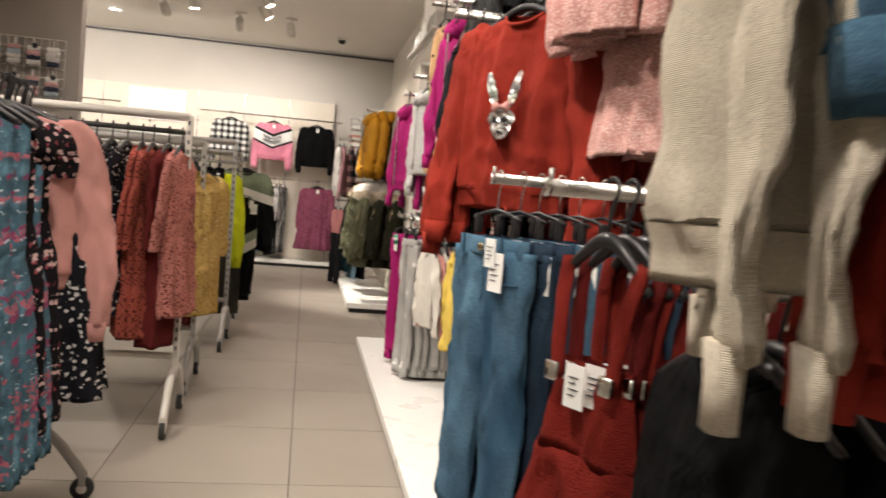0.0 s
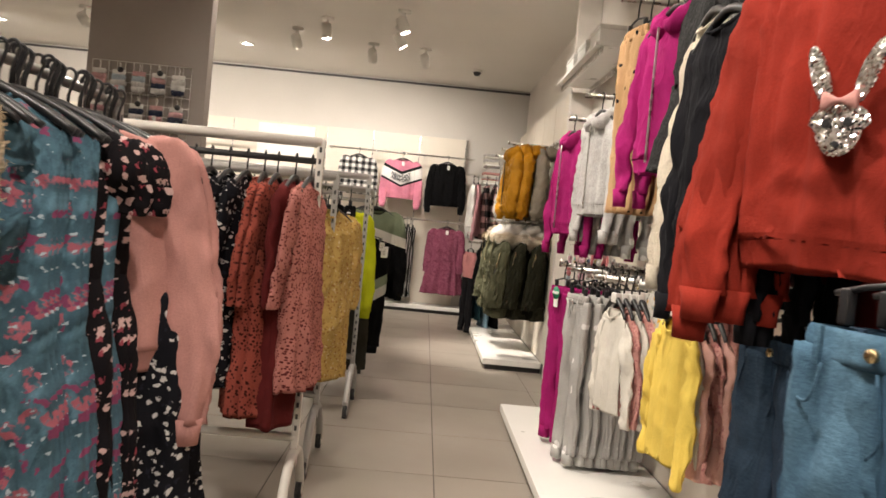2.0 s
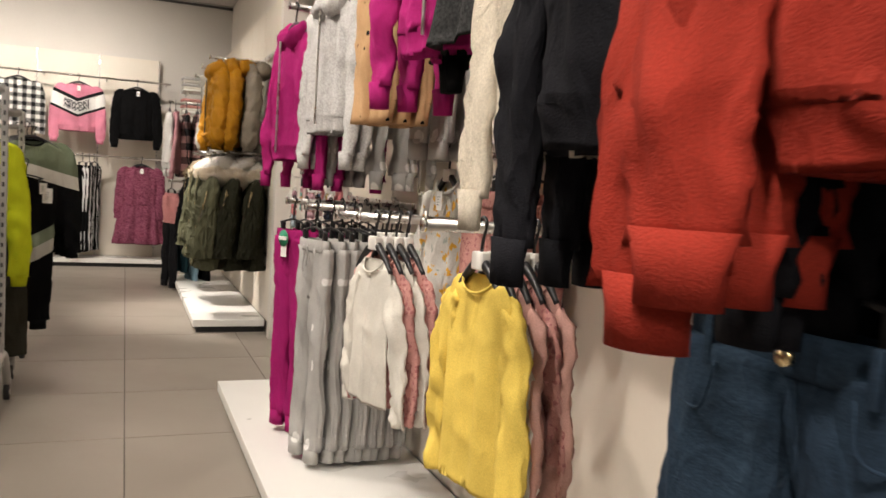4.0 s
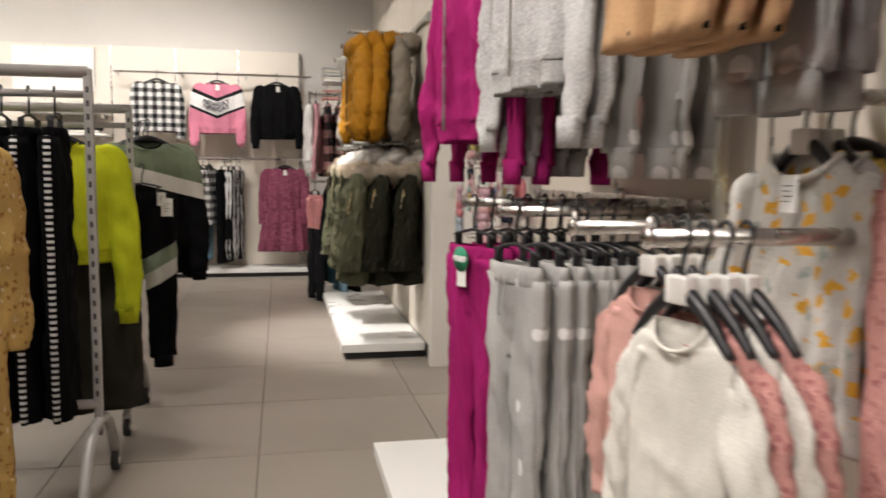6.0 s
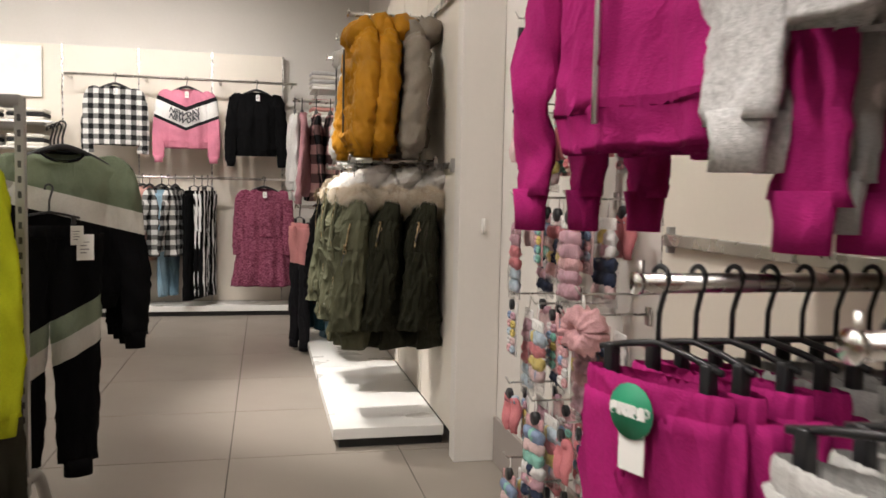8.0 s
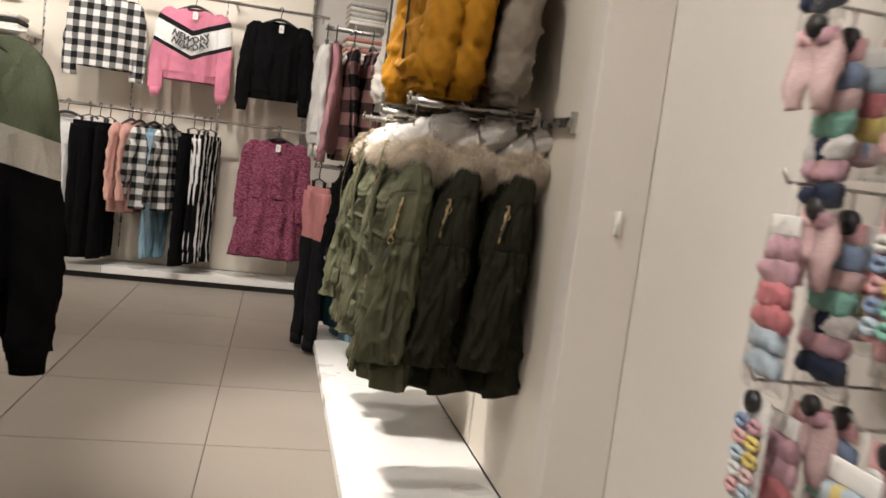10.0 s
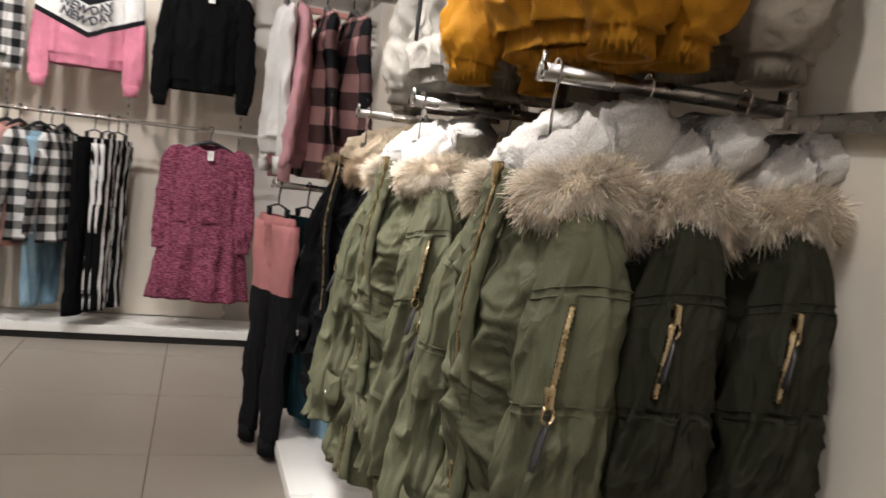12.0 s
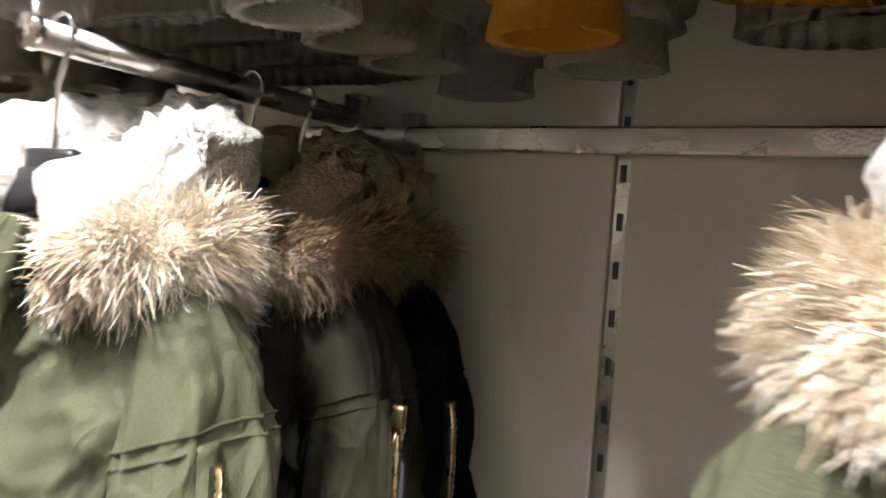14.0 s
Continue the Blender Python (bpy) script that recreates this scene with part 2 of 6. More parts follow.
LENS = glowing("lit_lamp_glass", (1.0, 0.9, 0.75), 22.0)
GROUT = plain("grout", (0.13, 0.115, 0.10), 0.9, 0, 0.2, 5, 90, 0.3)


def tile_material():
    m = mat("beige_porcelain_tile", 0.38)
    v = coords(m)
    info = node(m, "ShaderNodeObjectInfo")
    c = mix(m, noise_fac(m, v, 1.6, 5.0, 0.25, 0.75), (0.27, 0.238, 0.20), (0.33, 0.293, 0.25))
    c = mix(m, math2(m, "MULTIPLY", noise_fac(m, v, 70.0, 4.0), 0.3), c, (0.28, 0.245, 0.21))
    c = mix(m, math2(m, "MULTIPLY", info.outputs["Random"], 0.3), c, (0.25, 0.22, 0.185))
    base(m, c)
    r = node(m, "ShaderNodeMapRange")
    r.inputs["To Min"].default_value, r.inputs["To Max"].default_value = 0.36, 0.44
    link(m, noise_fac(m, v, 3.1, 4.0), r.inputs["Value"])
    link(m, r.outputs["Result"], m.node_tree.nodes["Principled BSDF"].inputs["Roughness"])
    bump(m, noise_fac(m, v, 90.0, 3.0, 0.2, 0.8), 0.06, 0.0006)
    return m


TILE = tile_material()

# ---- building helpers ----


def mesh_of(name, bm, material, smooth=True):
    me = bpy.data.meshes.new(name)
    bm.normal_update()
    bm.to_mesh(me)
    bm.free()
    for poly in me.polygons:
        poly.use_smooth = smooth
    me.materials.append(material)
    return me


def part(name, bm, material, parent, label="", smooth=True):
    ob = new(name, mesh_of(name, bm, material, smooth))
    ob.parent = parent
    if label:
        ob["label"] = label
    return ob


def thing(name, label, category, m=None, group="", kind=""):
    if len(label.split()) < 4:
        label += " on a hanger"
    ob = new(name)
    ob.empty_display_size = 0.05
    if m is not None:
        ob.matrix_world = m
    return tagged(ob, label, category, group, kind)


def box(bm, lo, hi, bevel=0.0):
    made = bmesh.ops.create_cube(bm, size=1.0)
    c = [(a + b) / 2 for a, b in zip(lo, hi)]
    s = [b - a for a, b in zip(lo, hi)]
    for v in made["verts"]:
        v.co = Vector([c[i] + v.co[i] * s[i] for i in range(3)])
    if bevel:
        edges = {e for v in made["verts"] for e in v.link_edges}
        bmesh.ops.bevel(bm, geom=list(edges), offset=bevel, segments=2, affect="EDGES", profile=0.6)
    return bm


def boxes(*list_of):
    bm = bmesh.new()
    for lo, hi, *b in list_of:
        box(bm, lo, hi, b[0] if b else 0.0)
    return bm


def structure(name, bm, material, label, category):
    ob = new(name, mesh_of(name, bm, material, False))
    return tagged(ob, label, category, "", "structure")


def rings(bm, loops, close_start=False, close_end=False):
    """A skin over closed loops of equally many points."""
    rows = [[bm.verts.new(p) for p in loop] for loop in loops]
    n = len(rows[0])
    for a, b in zip(rows, rows[1:]):
        for i in range(n):
            bm.faces.new((a[i], a[(i + 1) % n], b[(i + 1) % n], b[i]))
    if close_start:
        bm.faces.new(list(reversed(rows[0])))
    if close_end:
        bm.faces.new(rows[-1])
    return bm


def tube(bm, points, radius, sides=10, caps=True, wobble=0.0, seed=0.0, flatten=1.0, along=17.0, sag=0.0):
    """A pipe along a line; radius is one number or one for each point."""
    pts = [Vector(p) for p in points]
    rad = radius if isinstance(radius, (list, tuple)) else [radius] * len(pts)
    loops, up = [], Vector((0, 1, 0))
    for i, p in enumerate(pts):
        d = (pts[min(i + 1, len(pts) - 1)] - pts[max(i - 1, 0)]).normalized()
        if abs(d.dot(up)) > 0.95:
            up = Vector((1, 0, 0))
        side = d.cross(up).normalized()
        other = side.cross(d).normalized()
        loop = []
        for k in range(sides):
            a = 2 * math.pi * k / sides
            q = p + side * math.cos(a) * rad[i] + other * math.sin(a) * rad[i] * flatten
            if wobble:
                slant = 2.2 * math.sin(a + seed)
                w = 1.6 * max(0.0, 1 - 3.0 * abs(noise.noise(Vector((q.x * 13 + seed, q.y * 13, q.z * along + slant))))) + 0.8 * max(0.0, 1 - 3.0 * abs(noise.noise(Vector((q.x * 29, q.y * 29 + seed, q.z * along * 2.1 - slant))))) - 0.7
                q += (q - p).normalized() * w * wobble
            if sag:
                q.y += sag * (1.0 - 2.4 * abs(noise.noise(Vector((q.x * 19 + seed, 2.0, q.z * along * 0.7 + q.x * 6)))) + 0.7 * noise.noise(Vector((q.x * 9, seed, q.z * 6))))
            loop.append(q)
        loops.append(loop)
    return rings(bm, loops, caps, caps)


def rod(points, radius, sides=10):
    return tube(bmesh.new(), points, radius, sides)


def curve_points(points, steps):
    """Evenly stepped points of a smooth line through the given ones."""
    p = [Vector(q) for q in points]
    p = [2 * p[0] - p[1]] + p + [2 * p[-1] - p[-2]]
    out = []
    for i in range(1, len(p) - 2):
        for s in range(steps):
            t = s / steps
            a, b, c, d = p[i - 1], p[i], p[i + 1], p[i + 2]
            out.append(0.5 * ((2 * b) + (c - a) * t + (2 * a - 5 * b + 4 * c - d) * t * t + (3 * b - a - 3 * c + d) * t ** 3))
    out.append(p[-2])
    return out


# ---- structure ----
BACK, RIGHT, LEFT, FRONT = 13.1, 0.28, -8.5, -2.2
structure("wall_back", boxes(((LEFT - 0.2, BACK, 0), (RIGHT + 0.2, BACK + 0.2, CEIL))), UPPER, "grey-beige painted upper back wall", "wall")
structure("wall_right", boxes(((RIGHT, FRONT, 0), (RIGHT + 0.2, BACK, CEIL))), WALL, "warm white painted side wall", "wall")
# Left and front walls are unseen, added to enclose the lamps' light.
structure("wall_left", boxes(((LEFT - 0.2, FRONT, 0), (LEFT, BACK, CEIL))), WALL, "warm white far side wall, unseen, added to close the room", "wall")
structure("wall_front", boxes(((LEFT - 0.2, FRONT - 0.2, 0), (RIGHT + 0.2, FRONT, CEIL))), WALL, "warm white wall behind the aisle, unseen, added to close the room", "wall")
structure("ceiling", boxes(((LEFT - 0.2, FRONT - 0.2, CEIL), (RIGHT + 0.2, BACK + 0.2, CEIL + 0.1))), CEILING, "cream painted flat shop ceiling", "ceiling")
structure("trim", boxes(((LEFT, BACK - 0.03, CEIL - 0.05), (RIGHT, BACK - 0.002, CEIL - 0.025))), DARKMETAL, "dark shadow gap under the ceiling", "trim")
floor = structure("floor", boxes(((LEFT - 0.2, FRONT - 0.2, -0.1), (RIGHT + 0.2, BACK + 0.2, -0.004))), GROUT, "beige porcelain tile floor with dark joints", "floor")


def panel_row(name, label, x0, x1, y0, y1, z0, z1, splits, along):
    """Thin wall panels side by side with slotted uprights in their joints."""
    top = thing(name, label, "wall panel", kind="structure")
    for a, b in zip(splits, splits[1:]):
        if along == "x":
            part("panel", boxes(((a + 0.008, y0, z0), (b - 0.008, y1, z1), 0.003)), PANEL, top, smooth=False)
        else:
            part("panel", boxes(((x0, a + 0.008, z0), (x1, b - 0.008, z1), 0.003)), PANEL, top, smooth=False)
    for s in splits:
        if along == "x":
            bm = boxes(((s - 0.007, y0 + 0.006, z0), (s + 0.007, y1, z1)))
        else:
            bm = boxes(((x0 + 0.006, s - 0.007, z0), (x1, s + 0.007, z1)))
        up = part("upright", bm, STEEL, top, "slotted steel upright", smooth=False)
        bm = bmesh.new()
        k = z0 + 0.1
        while k < z1 - 0.05:
            if along == "x":
                box(bm, (s - 0.003, y0 + 0.004, k), (s + 0.003, y0 + 0.008, k + 0.018))
            else:
                box(bm, (x0 + 0.004, s - 0.003, k), (x0 + 0.008, s + 0.003, k + 0.018))
            k += 0.05
        tagged(part("perforation", bm, DARKMETAL, up, smooth=False), kind="stuff")
    return top


panel_row("wall_panel_back", "cream wall panels with slotted steel uprights behind the clothes", 0, 0, 13.0, 13.095, 0.1, 2.43, [-7.05 + 0.65 * i for i in range(11)], "x")
panel_row("wall_panel_coats", "cream wall panels with slotted steel uprights behind the coats", 0.1, 0.275, 0, 0, 0.1, 2.43, [8.56, 9.275, 9.99, 10.7, 11.4, 12.1], "y")
panel_row("wall_panel_kids", "cream wall panels with slotted steel uprights along the side wall", 0.2, 0.275, 0, 0, 0.1, 2.43, [0.2 + 0.745 * i for i in range(10)], "y")


def plinth(name, label, lo, hi, seams=(), along="y"):
    top = thing(name, label, "plinth", kind="structure")
    ends = [lo[1] if along == "y" else lo[0], *seams, hi[1] if along == "y" else hi[0]]
    for a, b in zip(ends, ends[1:]):
        if along == "y":
            part("deck", boxes(((lo[0], a + 0.001, 0.045), (hi[0], b - 0.001, 0.095), 0.004)), PLINTH, top, smooth=False)
        else:
            part("deck", boxes(((a + 0.001, lo[1], 0.045), (b - 0.001, hi[1], 0.095), 0.004)), PLINTH, top, smooth=False)
    part("kick_board", boxes(((lo[0] + 0.03, lo[1] + 0.03, 0), (hi[0], hi[1] - 0.0, 0.045))), KICK, top, "black recessed kick board", smooth=False)
    return top


plinth("plinth_kids", "low white laminate display plinth under the children's rails", (-0.42, -1.0), (0.2, 6.96), (0.2, 2.6, 4.75))
plinth("plinth_coats", "low white laminate display plinth under the parkas", (-0.41, 8.71), (0.1, 11.35), (10.0,))
plinth("plinth_back", "low white laminate display plinth along the back wall", (-7.0, 12.66), (-0.36, 13.0), (-4.4, -1.9), "x")
structure("pilaster", boxes(((0.09, 8.46, 0.0), (0.278, 8.552, CEIL - 0.002), 0.004)), WALL, "white boxed wall pilaster", "pilaster")
structure("baseboard", boxes(((0.262, 7.0, 0.0), (0.279, 8.45, 0.2), 0.003)), PILLAR, "taupe skirting board", "baseboard")
pil = structure("pillar", boxes(((-3.45, 7.43, 0), (-2.62, 7.55, CEIL - 0.002), 0.004)), PILLAR, "taupe painted partition pillar in the shop", "pillar")

# ---- fabrics ----
F = {
    "rust": cloth("rust_jersey", (0.275, 0.029, 0.018), folds=0.6),
    "darkred": cloth("dark_red_cord", (0.13, 0.013, 0.012), relief=0.6),
    "cordred": cloth("red_cord", (0.21, 0.020, 0.014), relief=0.6),
    "navy": cloth("navy_jersey", (0.011, 0.011, 0.014)),
    "black": cloth("black_jersey", (0.0045, 0.0045, 0.005)),
    "charcoal": cloth("charcoal_jersey", (0.022, 0.022, 0.023), "heather", (0.045, 0.045, 0.045)),
    "cream": cloth("cream_knit", (0.78, 0.70, 0.57), "knit", weave=300, relief=0.3),
    "ivory": cloth("ivory_jersey", (0.72, 0.69, 0.62), folds=0.35, relief=0.08),
    "white": cloth("white_jersey", (0.78, 0.77, 0.75)),
    "magenta": cloth("magenta_sweat_fabric", (0.41, 0.020, 0.165)),
    "heather": cloth("heather_grey_sweat_fabric", (0.50, 0.49, 0.48), "heather", (0.60, 0.59, 0.58)),
    "heatherdots": cloth("grey_fabric_with_pale_dots", (0.50, 0.49, 0.47), "dots", (0.78, 0.77, 0.75), size=1.1, folds=0.5),
    "polka": cloth("tan_fabric_with_black_dots", (0.58, 0.36, 0.19), "dots", (0.01, 0.01, 0.01), size=0.45, folds=0.5),
    "pinkprint": cloth("rose_fabric_with_pale_flecks", (0.60, 0.31, 0.28), "animal", (0.78, 0.60, 0.55), size=0.4, folds=0.6),
    "animal": cloth("rust_animal_print", (0.36, 0.085, 0.062), "animal", (0.05, 0.012, 0.01)),
    "animalpink": cloth("rose_animal_print", (0.55, 0.22, 0.19), "animal", (0.11, 0.02, 0.02), size=0.8),
    "wine": cloth("wine_jersey", (0.12, 0.018, 0.018)),
    "mustardfloral": cloth("yellow_ditsy_floral", (0.58, 0.40, 0.13), "ditsy", (0.32, 0.17, 0.05), (0.66, 0.54, 0.32), size=0.6, folds=0.5),
    "lemon": cloth("lemon_jersey", (0.84, 0.62, 0.13), folds=0.35, relief=0.08),
    "lime": cloth("lime_sweat_fabric", (0.56, 0.62, 0.02)),
    "sageblock": cloth("sage_white_and_black_colour_block", (0.20, 0.24, 0.16), "block", (0.62, 0.60, 0.54), (0.005, 0.005, 0.0055)),
    "blackchev": cloth("black_fabric_with_sage_chevron", (0.005, 0.005, 0.0055), "hemblock", (0.55, 0.54, 0.50), (0.20, 0.24, 0.17)),
    "khaki": cloth("dark_khaki_cord", (0.05, 0.048, 0.035), relief=0.7),
    "bluefloral": cloth("teal_floral_cotton", (0.085, 0.17, 0.225), "floral", (0.42, 0.13, 0.17), (0.24, 0.06, 0.13), size=0.8),
    "blackfloral": cloth("black_ditsy_floral", (0.012, 0.01, 0.012), "ditsy", (0.62, 0.42, 0.40), (0.30, 0.06, 0.08), size=0.8),
    "blackstar": cloth("black_fabric_with_white_flecks", (0.012, 0.012, 0.016), "ditsy", (0.65, 0.62, 0.60), (0.02, 0.02, 0.03), size=0.7),
    "blush": cloth("blush_sweat_fabric", (0.62, 0.31, 0.28), folds=0.5),
    "peach": cloth("peach_jersey", (0.66, 0.38, 0.33), folds=0.35, relief=0.08),
    "pinkdots": cloth("pink_fabric_with_small_dots", (0.58, 0.29, 0.26), "ditsy", (0.36, 0.14, 0.14), (0.62, 0.33, 0.30), size=0.45),
    "whitefloral": cloth("white_floral_jersey", (0.68, 0.66, 0.61), "ditsy", (0.70, 0.38, 0.05), (0.36, 0.40, 0.36), size=1.3),
    "fluff": cloth("cream_teddy_plush", (0.70, 0.58, 0.42), "pile", relief=0.6, folds=0.3),
    "denim": cloth("mid_blue_denim", (0.036, 0.090, 0.155), "denim", (0.11, 0.21, 0.30), folds=0.4),
    "darkdenim": cloth("dark_blue_denim", (0.02, 0.035, 0.06), "denim", (0.04, 0.07, 0.11)),
    "plaid": cloth("black_and_white_check", (0.015, 0.015, 0.016), "plaid", (0.72, 0.71, 0.69), size=1.6),
    "pinkplaid": cloth("pink_and_black_large_check", (0.015, 0.015, 0.017), "plaid", (0.60, 0.34, 0.33), size=2.4),
    "chevpink": cloth("pink_sweatshirt_with_chevron", (0.70, 0.25, 0.35), "chevron", (0.78, 0.77, 0.75), (0.012, 0.012, 0.014)),
    "pink": cloth("pink_sweat_fabric", (0.70, 0.25, 0.35)),
    "coolpink": cloth("dusty_pink_sweat_fabric", (0.58, 0.31, 0.35), folds=0.6),
    "burgundy": cloth("burgundy_animal_print", (0.14, 0.024, 0.055), "marble", (0.33, 0.11, 0.17)),
    "track": cloth("black_and_white_stripe", (0.005, 0.005, 0.0055), "stripes", (0.72, 0.71, 0.70)),
    "rungs": cloth("black_and_white_ladder_stripe", (0.005, 0.005, 0.0055), "rungs", (0.70, 0.69, 0.66)),
    "lightblue": cloth("light_blue_denim", (0.25, 0.42, 0.55), "denim", (0.40, 0.55, 0.65)),
    "parka": cloth("olive_cotton_twill", (0.108, 0.109, 0.066), weave=500, rough=0.6, relief=0.10, folds=2.0),
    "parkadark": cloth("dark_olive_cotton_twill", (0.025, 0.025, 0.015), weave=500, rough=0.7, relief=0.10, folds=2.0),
    "mustard": cloth("mustard_quilted_nylon", (0.42, 0.19, 0.012), weave=600, rough=0.45, relief=0.15, folds=1.0),
    "whitenylon": cloth("white_quilted_nylon", (0.40, 0.375, 0.335), weave=600, rough=0.5, relief=0.15, folds=1.0),
    "beigenylon": cloth("beige_quilted_nylon", (0.25, 0.215, 0.17), weave=600, rough=0.55, relief=0.15, folds=1.0),
    "sherpa": cloth("white_sherpa_pile", (0.68, 0.65, 0.61), "pile", relief=0.45, folds=0.15),
    "pinkblock": cloth("pink_and_black_colour_block", (0.62, 0.27, 0.27), "pinkblock", (0.5, 0.5, 0.5), (0.012, 0.012, 0.014)),
    "teal": cloth("dark_teal_jersey", (0.012, 0.035, 0.045)),
}


def fur_material(name, tint):
    m = mat(name, 0.6, 0, 0.2)
    geo = node(m, "ShaderNodeNewGeometry")
    ramp = node(m, "ShaderNodeValToRGB")
    e = ramp.color_ramp.elements
    e[0].position, e[0].color = 0.0, tint[0]
    e[1].position, e[1].color = 1.0, tint[2]
    mid = ramp.color_ramp.elements.new(0.45)
    mid.color = tint[1]
    link(m, geo.outputs["Random Per Island"], ramp.inputs["Fac"])
    v = coords(m)
    base(m, mix(m, math2(m, "MULTIPLY", noise_fac(m, v, 16.0, 2.0, 0.4, 0.62), 0.35), ramp.outputs["Color"], tint[1][:3]))
    return m


FUR = fur_material("tan_and_cream_faux_fur", ((0.34, 0.23, 0.12, 1), (0.76, 0.66, 0.49, 1), (0.96, 0.94, 0.90, 1)))
FURBROWN = fur_material("brown_and_tan_faux_fur", ((0.13, 0.08, 0.04, 1), (0.34, 0.23, 0.12, 1), (0.58, 0.46, 0.30, 1)))


def sequin_material():
    m = mat("silver_sequins", 0.16, 1.0)
    n = node(m, "ShaderNodeTexVoronoi", Scale=260.0)
    link(m, coords(m), n.inputs["Vector"])
    r = node(m, "ShaderNodeSeparateColor")
    link(m, n.outputs["Color"], r.inputs[0])
    base(m, mix(m, r.outputs[0], (0.55, 0.52, 0.50), (0.96, 0.95, 0.93)))
    # every sequin tilts its own way
    s = node(m, "ShaderNodeVectorMath")
    s.operation = "SUBTRACT"
    link(m, n.outputs["Color"], s.inputs[0])
    s.inputs[1].default_value = (0.5, 0.5, 0.5)
    k = node(m, "ShaderNodeVectorMath")
    k.operation = "SCALE"
    link(m, s.outputs[0], k.inputs[0])
    k.inputs["Scale"].default_value = 1.3
    g = node(m, "ShaderNodeNewGeometry")
    a = node(m, "ShaderNodeVectorMath")
    a.operation = "ADD"
    link(m, g.outputs["Normal"], a.inputs[0])
    link(m, k.outputs[0], a.inputs[1])
    u = node(m, "ShaderNodeVectorMath")
    u.operation = "NORMALIZE"
    link(m, a.outputs[0], u.inputs[0])
    link(m, u.outputs[0], m.node_tree.nodes["Principled BSDF"].inputs["Normal"])
    return m


SEQUIN = sequin_material()

# ---- clothes ----


def spow(v, p):
    return math.copysign(abs(v) ** p, v)


def creases(x, s, seed):
    """Soft hollows with sharper, slanting creases over them."""
    p = Vector((x * 7.5 + 2.6 * s + seed, seed * 0.37, s * 6.5 - 3.2 * x))
    p += 0.45 * noise.noise_vector(p * 0.9)
    fine = Vector((x * 15 - 5 * s, seed, s * 13 + 7 * x + seed))
    fine += 0.5 * noise.noise_vector(fine * 0.8)
    a = max(0.0, 1 - 3.2 * abs(noise.noise(p))) ** 1.4
    b = max(0.0, 1 - 3.4 * abs(noise.noise(fine))) ** 1.3
    return 1.3 * noise.noise(p * 0.55) + 1.25 * a + 0.6 * b - 0.6


def skin(profile, rows, cols, fold, seed, wrinkle=0.007, quilt=0.0, radial=0.15, lean=0.0, scoop=0.0, ref=None, extra=None):
    """A hanging cloth body: profile rows are (drop, half width, half depth)."""
    rnd = random.Random(seed)
    ks = [(rnd.randint(4, 7), rnd.uniform(0, 6.28)), (rnd.randint(8, 12), rnd.uniform(0, 6.28)), (rnd.randint(13, 17), rnd.uniform(0, 6.28))]
    waves, ph1, ph2 = (rnd.uniform(34, 50), rnd.uniform(70, 95)), rnd.uniform(0, 6.28), rnd.uniform(0, 6.28)
    top, end = profile[0][0], profile[-1][0]
    loops = []
    for r in range(rows + 1):
        s = top + (end - top) * r / rows
        for (a, aw, ad), (b, bw, bd) in zip(profile, profile[1:]):
            if a <= s <= b + 1e-9:
                f = (s - a) / max(1e-6, b - a)
                w, d = aw + (bw - aw) * f, ad + (bd - ad) * f
                break
        r0, r1 = ref or (top, end)
        grow = min(1.0, (s - r0) / (0.55 * (r1 - r0)))
        bulge = quilt * abs(math.sin(math.pi * (s - top) / 0.115)) ** 0.4 if quilt else 0.0
        loop = []
        for c in range(cols):
            th = 2 * math.pi * c / cols
            cs, sn = math.cos(th), math.sin(th)
            n = fold * grow * sum(math.cos(k * th + ph + 1.1 * s * (i + 1)) * q for i, ((k, ph), q) in enumerate(zip(ks, (0.6, 0.5, 0.25))))
            x = spow(cs, 0.92) * w
            y = spow(sn, 1.25 if not quilt else 0.85) * d
            # long hanging folds, shared by the front and the back
            f1 = math.sin(x * waves[0] + ph1 + 1.6 * s) + 0.45 * math.sin(x * waves[1] + ph2 - 2.3 * s)
            f2 = 0.6 - 2.2 * abs(noise.noise(Vector((x * 17 + seed, 0.5, s * 2.4 + x * 3.0))))
            hangs = fold * (0.15 + 0.85 * grow) * (0.75 * f1 + 0.9 * f2)
            face = 3.0 if sn > 0 else -3.0
            wr = wrinkle * creases(x, s, face + seed)
            out = radial * n + 1.3 * wr + bulge + (extra(x, s, sn) if extra else 0.0)
            dip = scoop * max(0.0, 1 - (x / 0.085) ** 2) * max(0.0, 1 - (s - top) / 0.05) if sn < 0 else 0.0
            loop.append((x + cs * out * 0.4 + lean * (s - top), y + sn * out + (1.0 - radial) * hangs, -s - dip + 0.5 * grow * fold * noise.noise(Vector((cs + seed, sn, 1.0)))))
        loops.append(loop)
    cx = sum(p[0] for p in loops[-1]) / cols
    inner = [(cx + (x - cx) * 0.95, y * 0.86, z + 0.025) for x, y, z in loops[-1]]
    loops.append(inner)
    return rings(bmesh.new(), loops)


def neck_ring(drop, a, b, radius, droop=0.02):
    pts = [(a * math.cos(t), b * math.sin(t), -drop - droop * (1 if math.sin(t) < 0 else 0.1) * abs(math.sin(t))) for t in [2 * math.pi * i / 20 for i in range(21)]]
    return tube(bmesh.new(), pts, radius, 8)


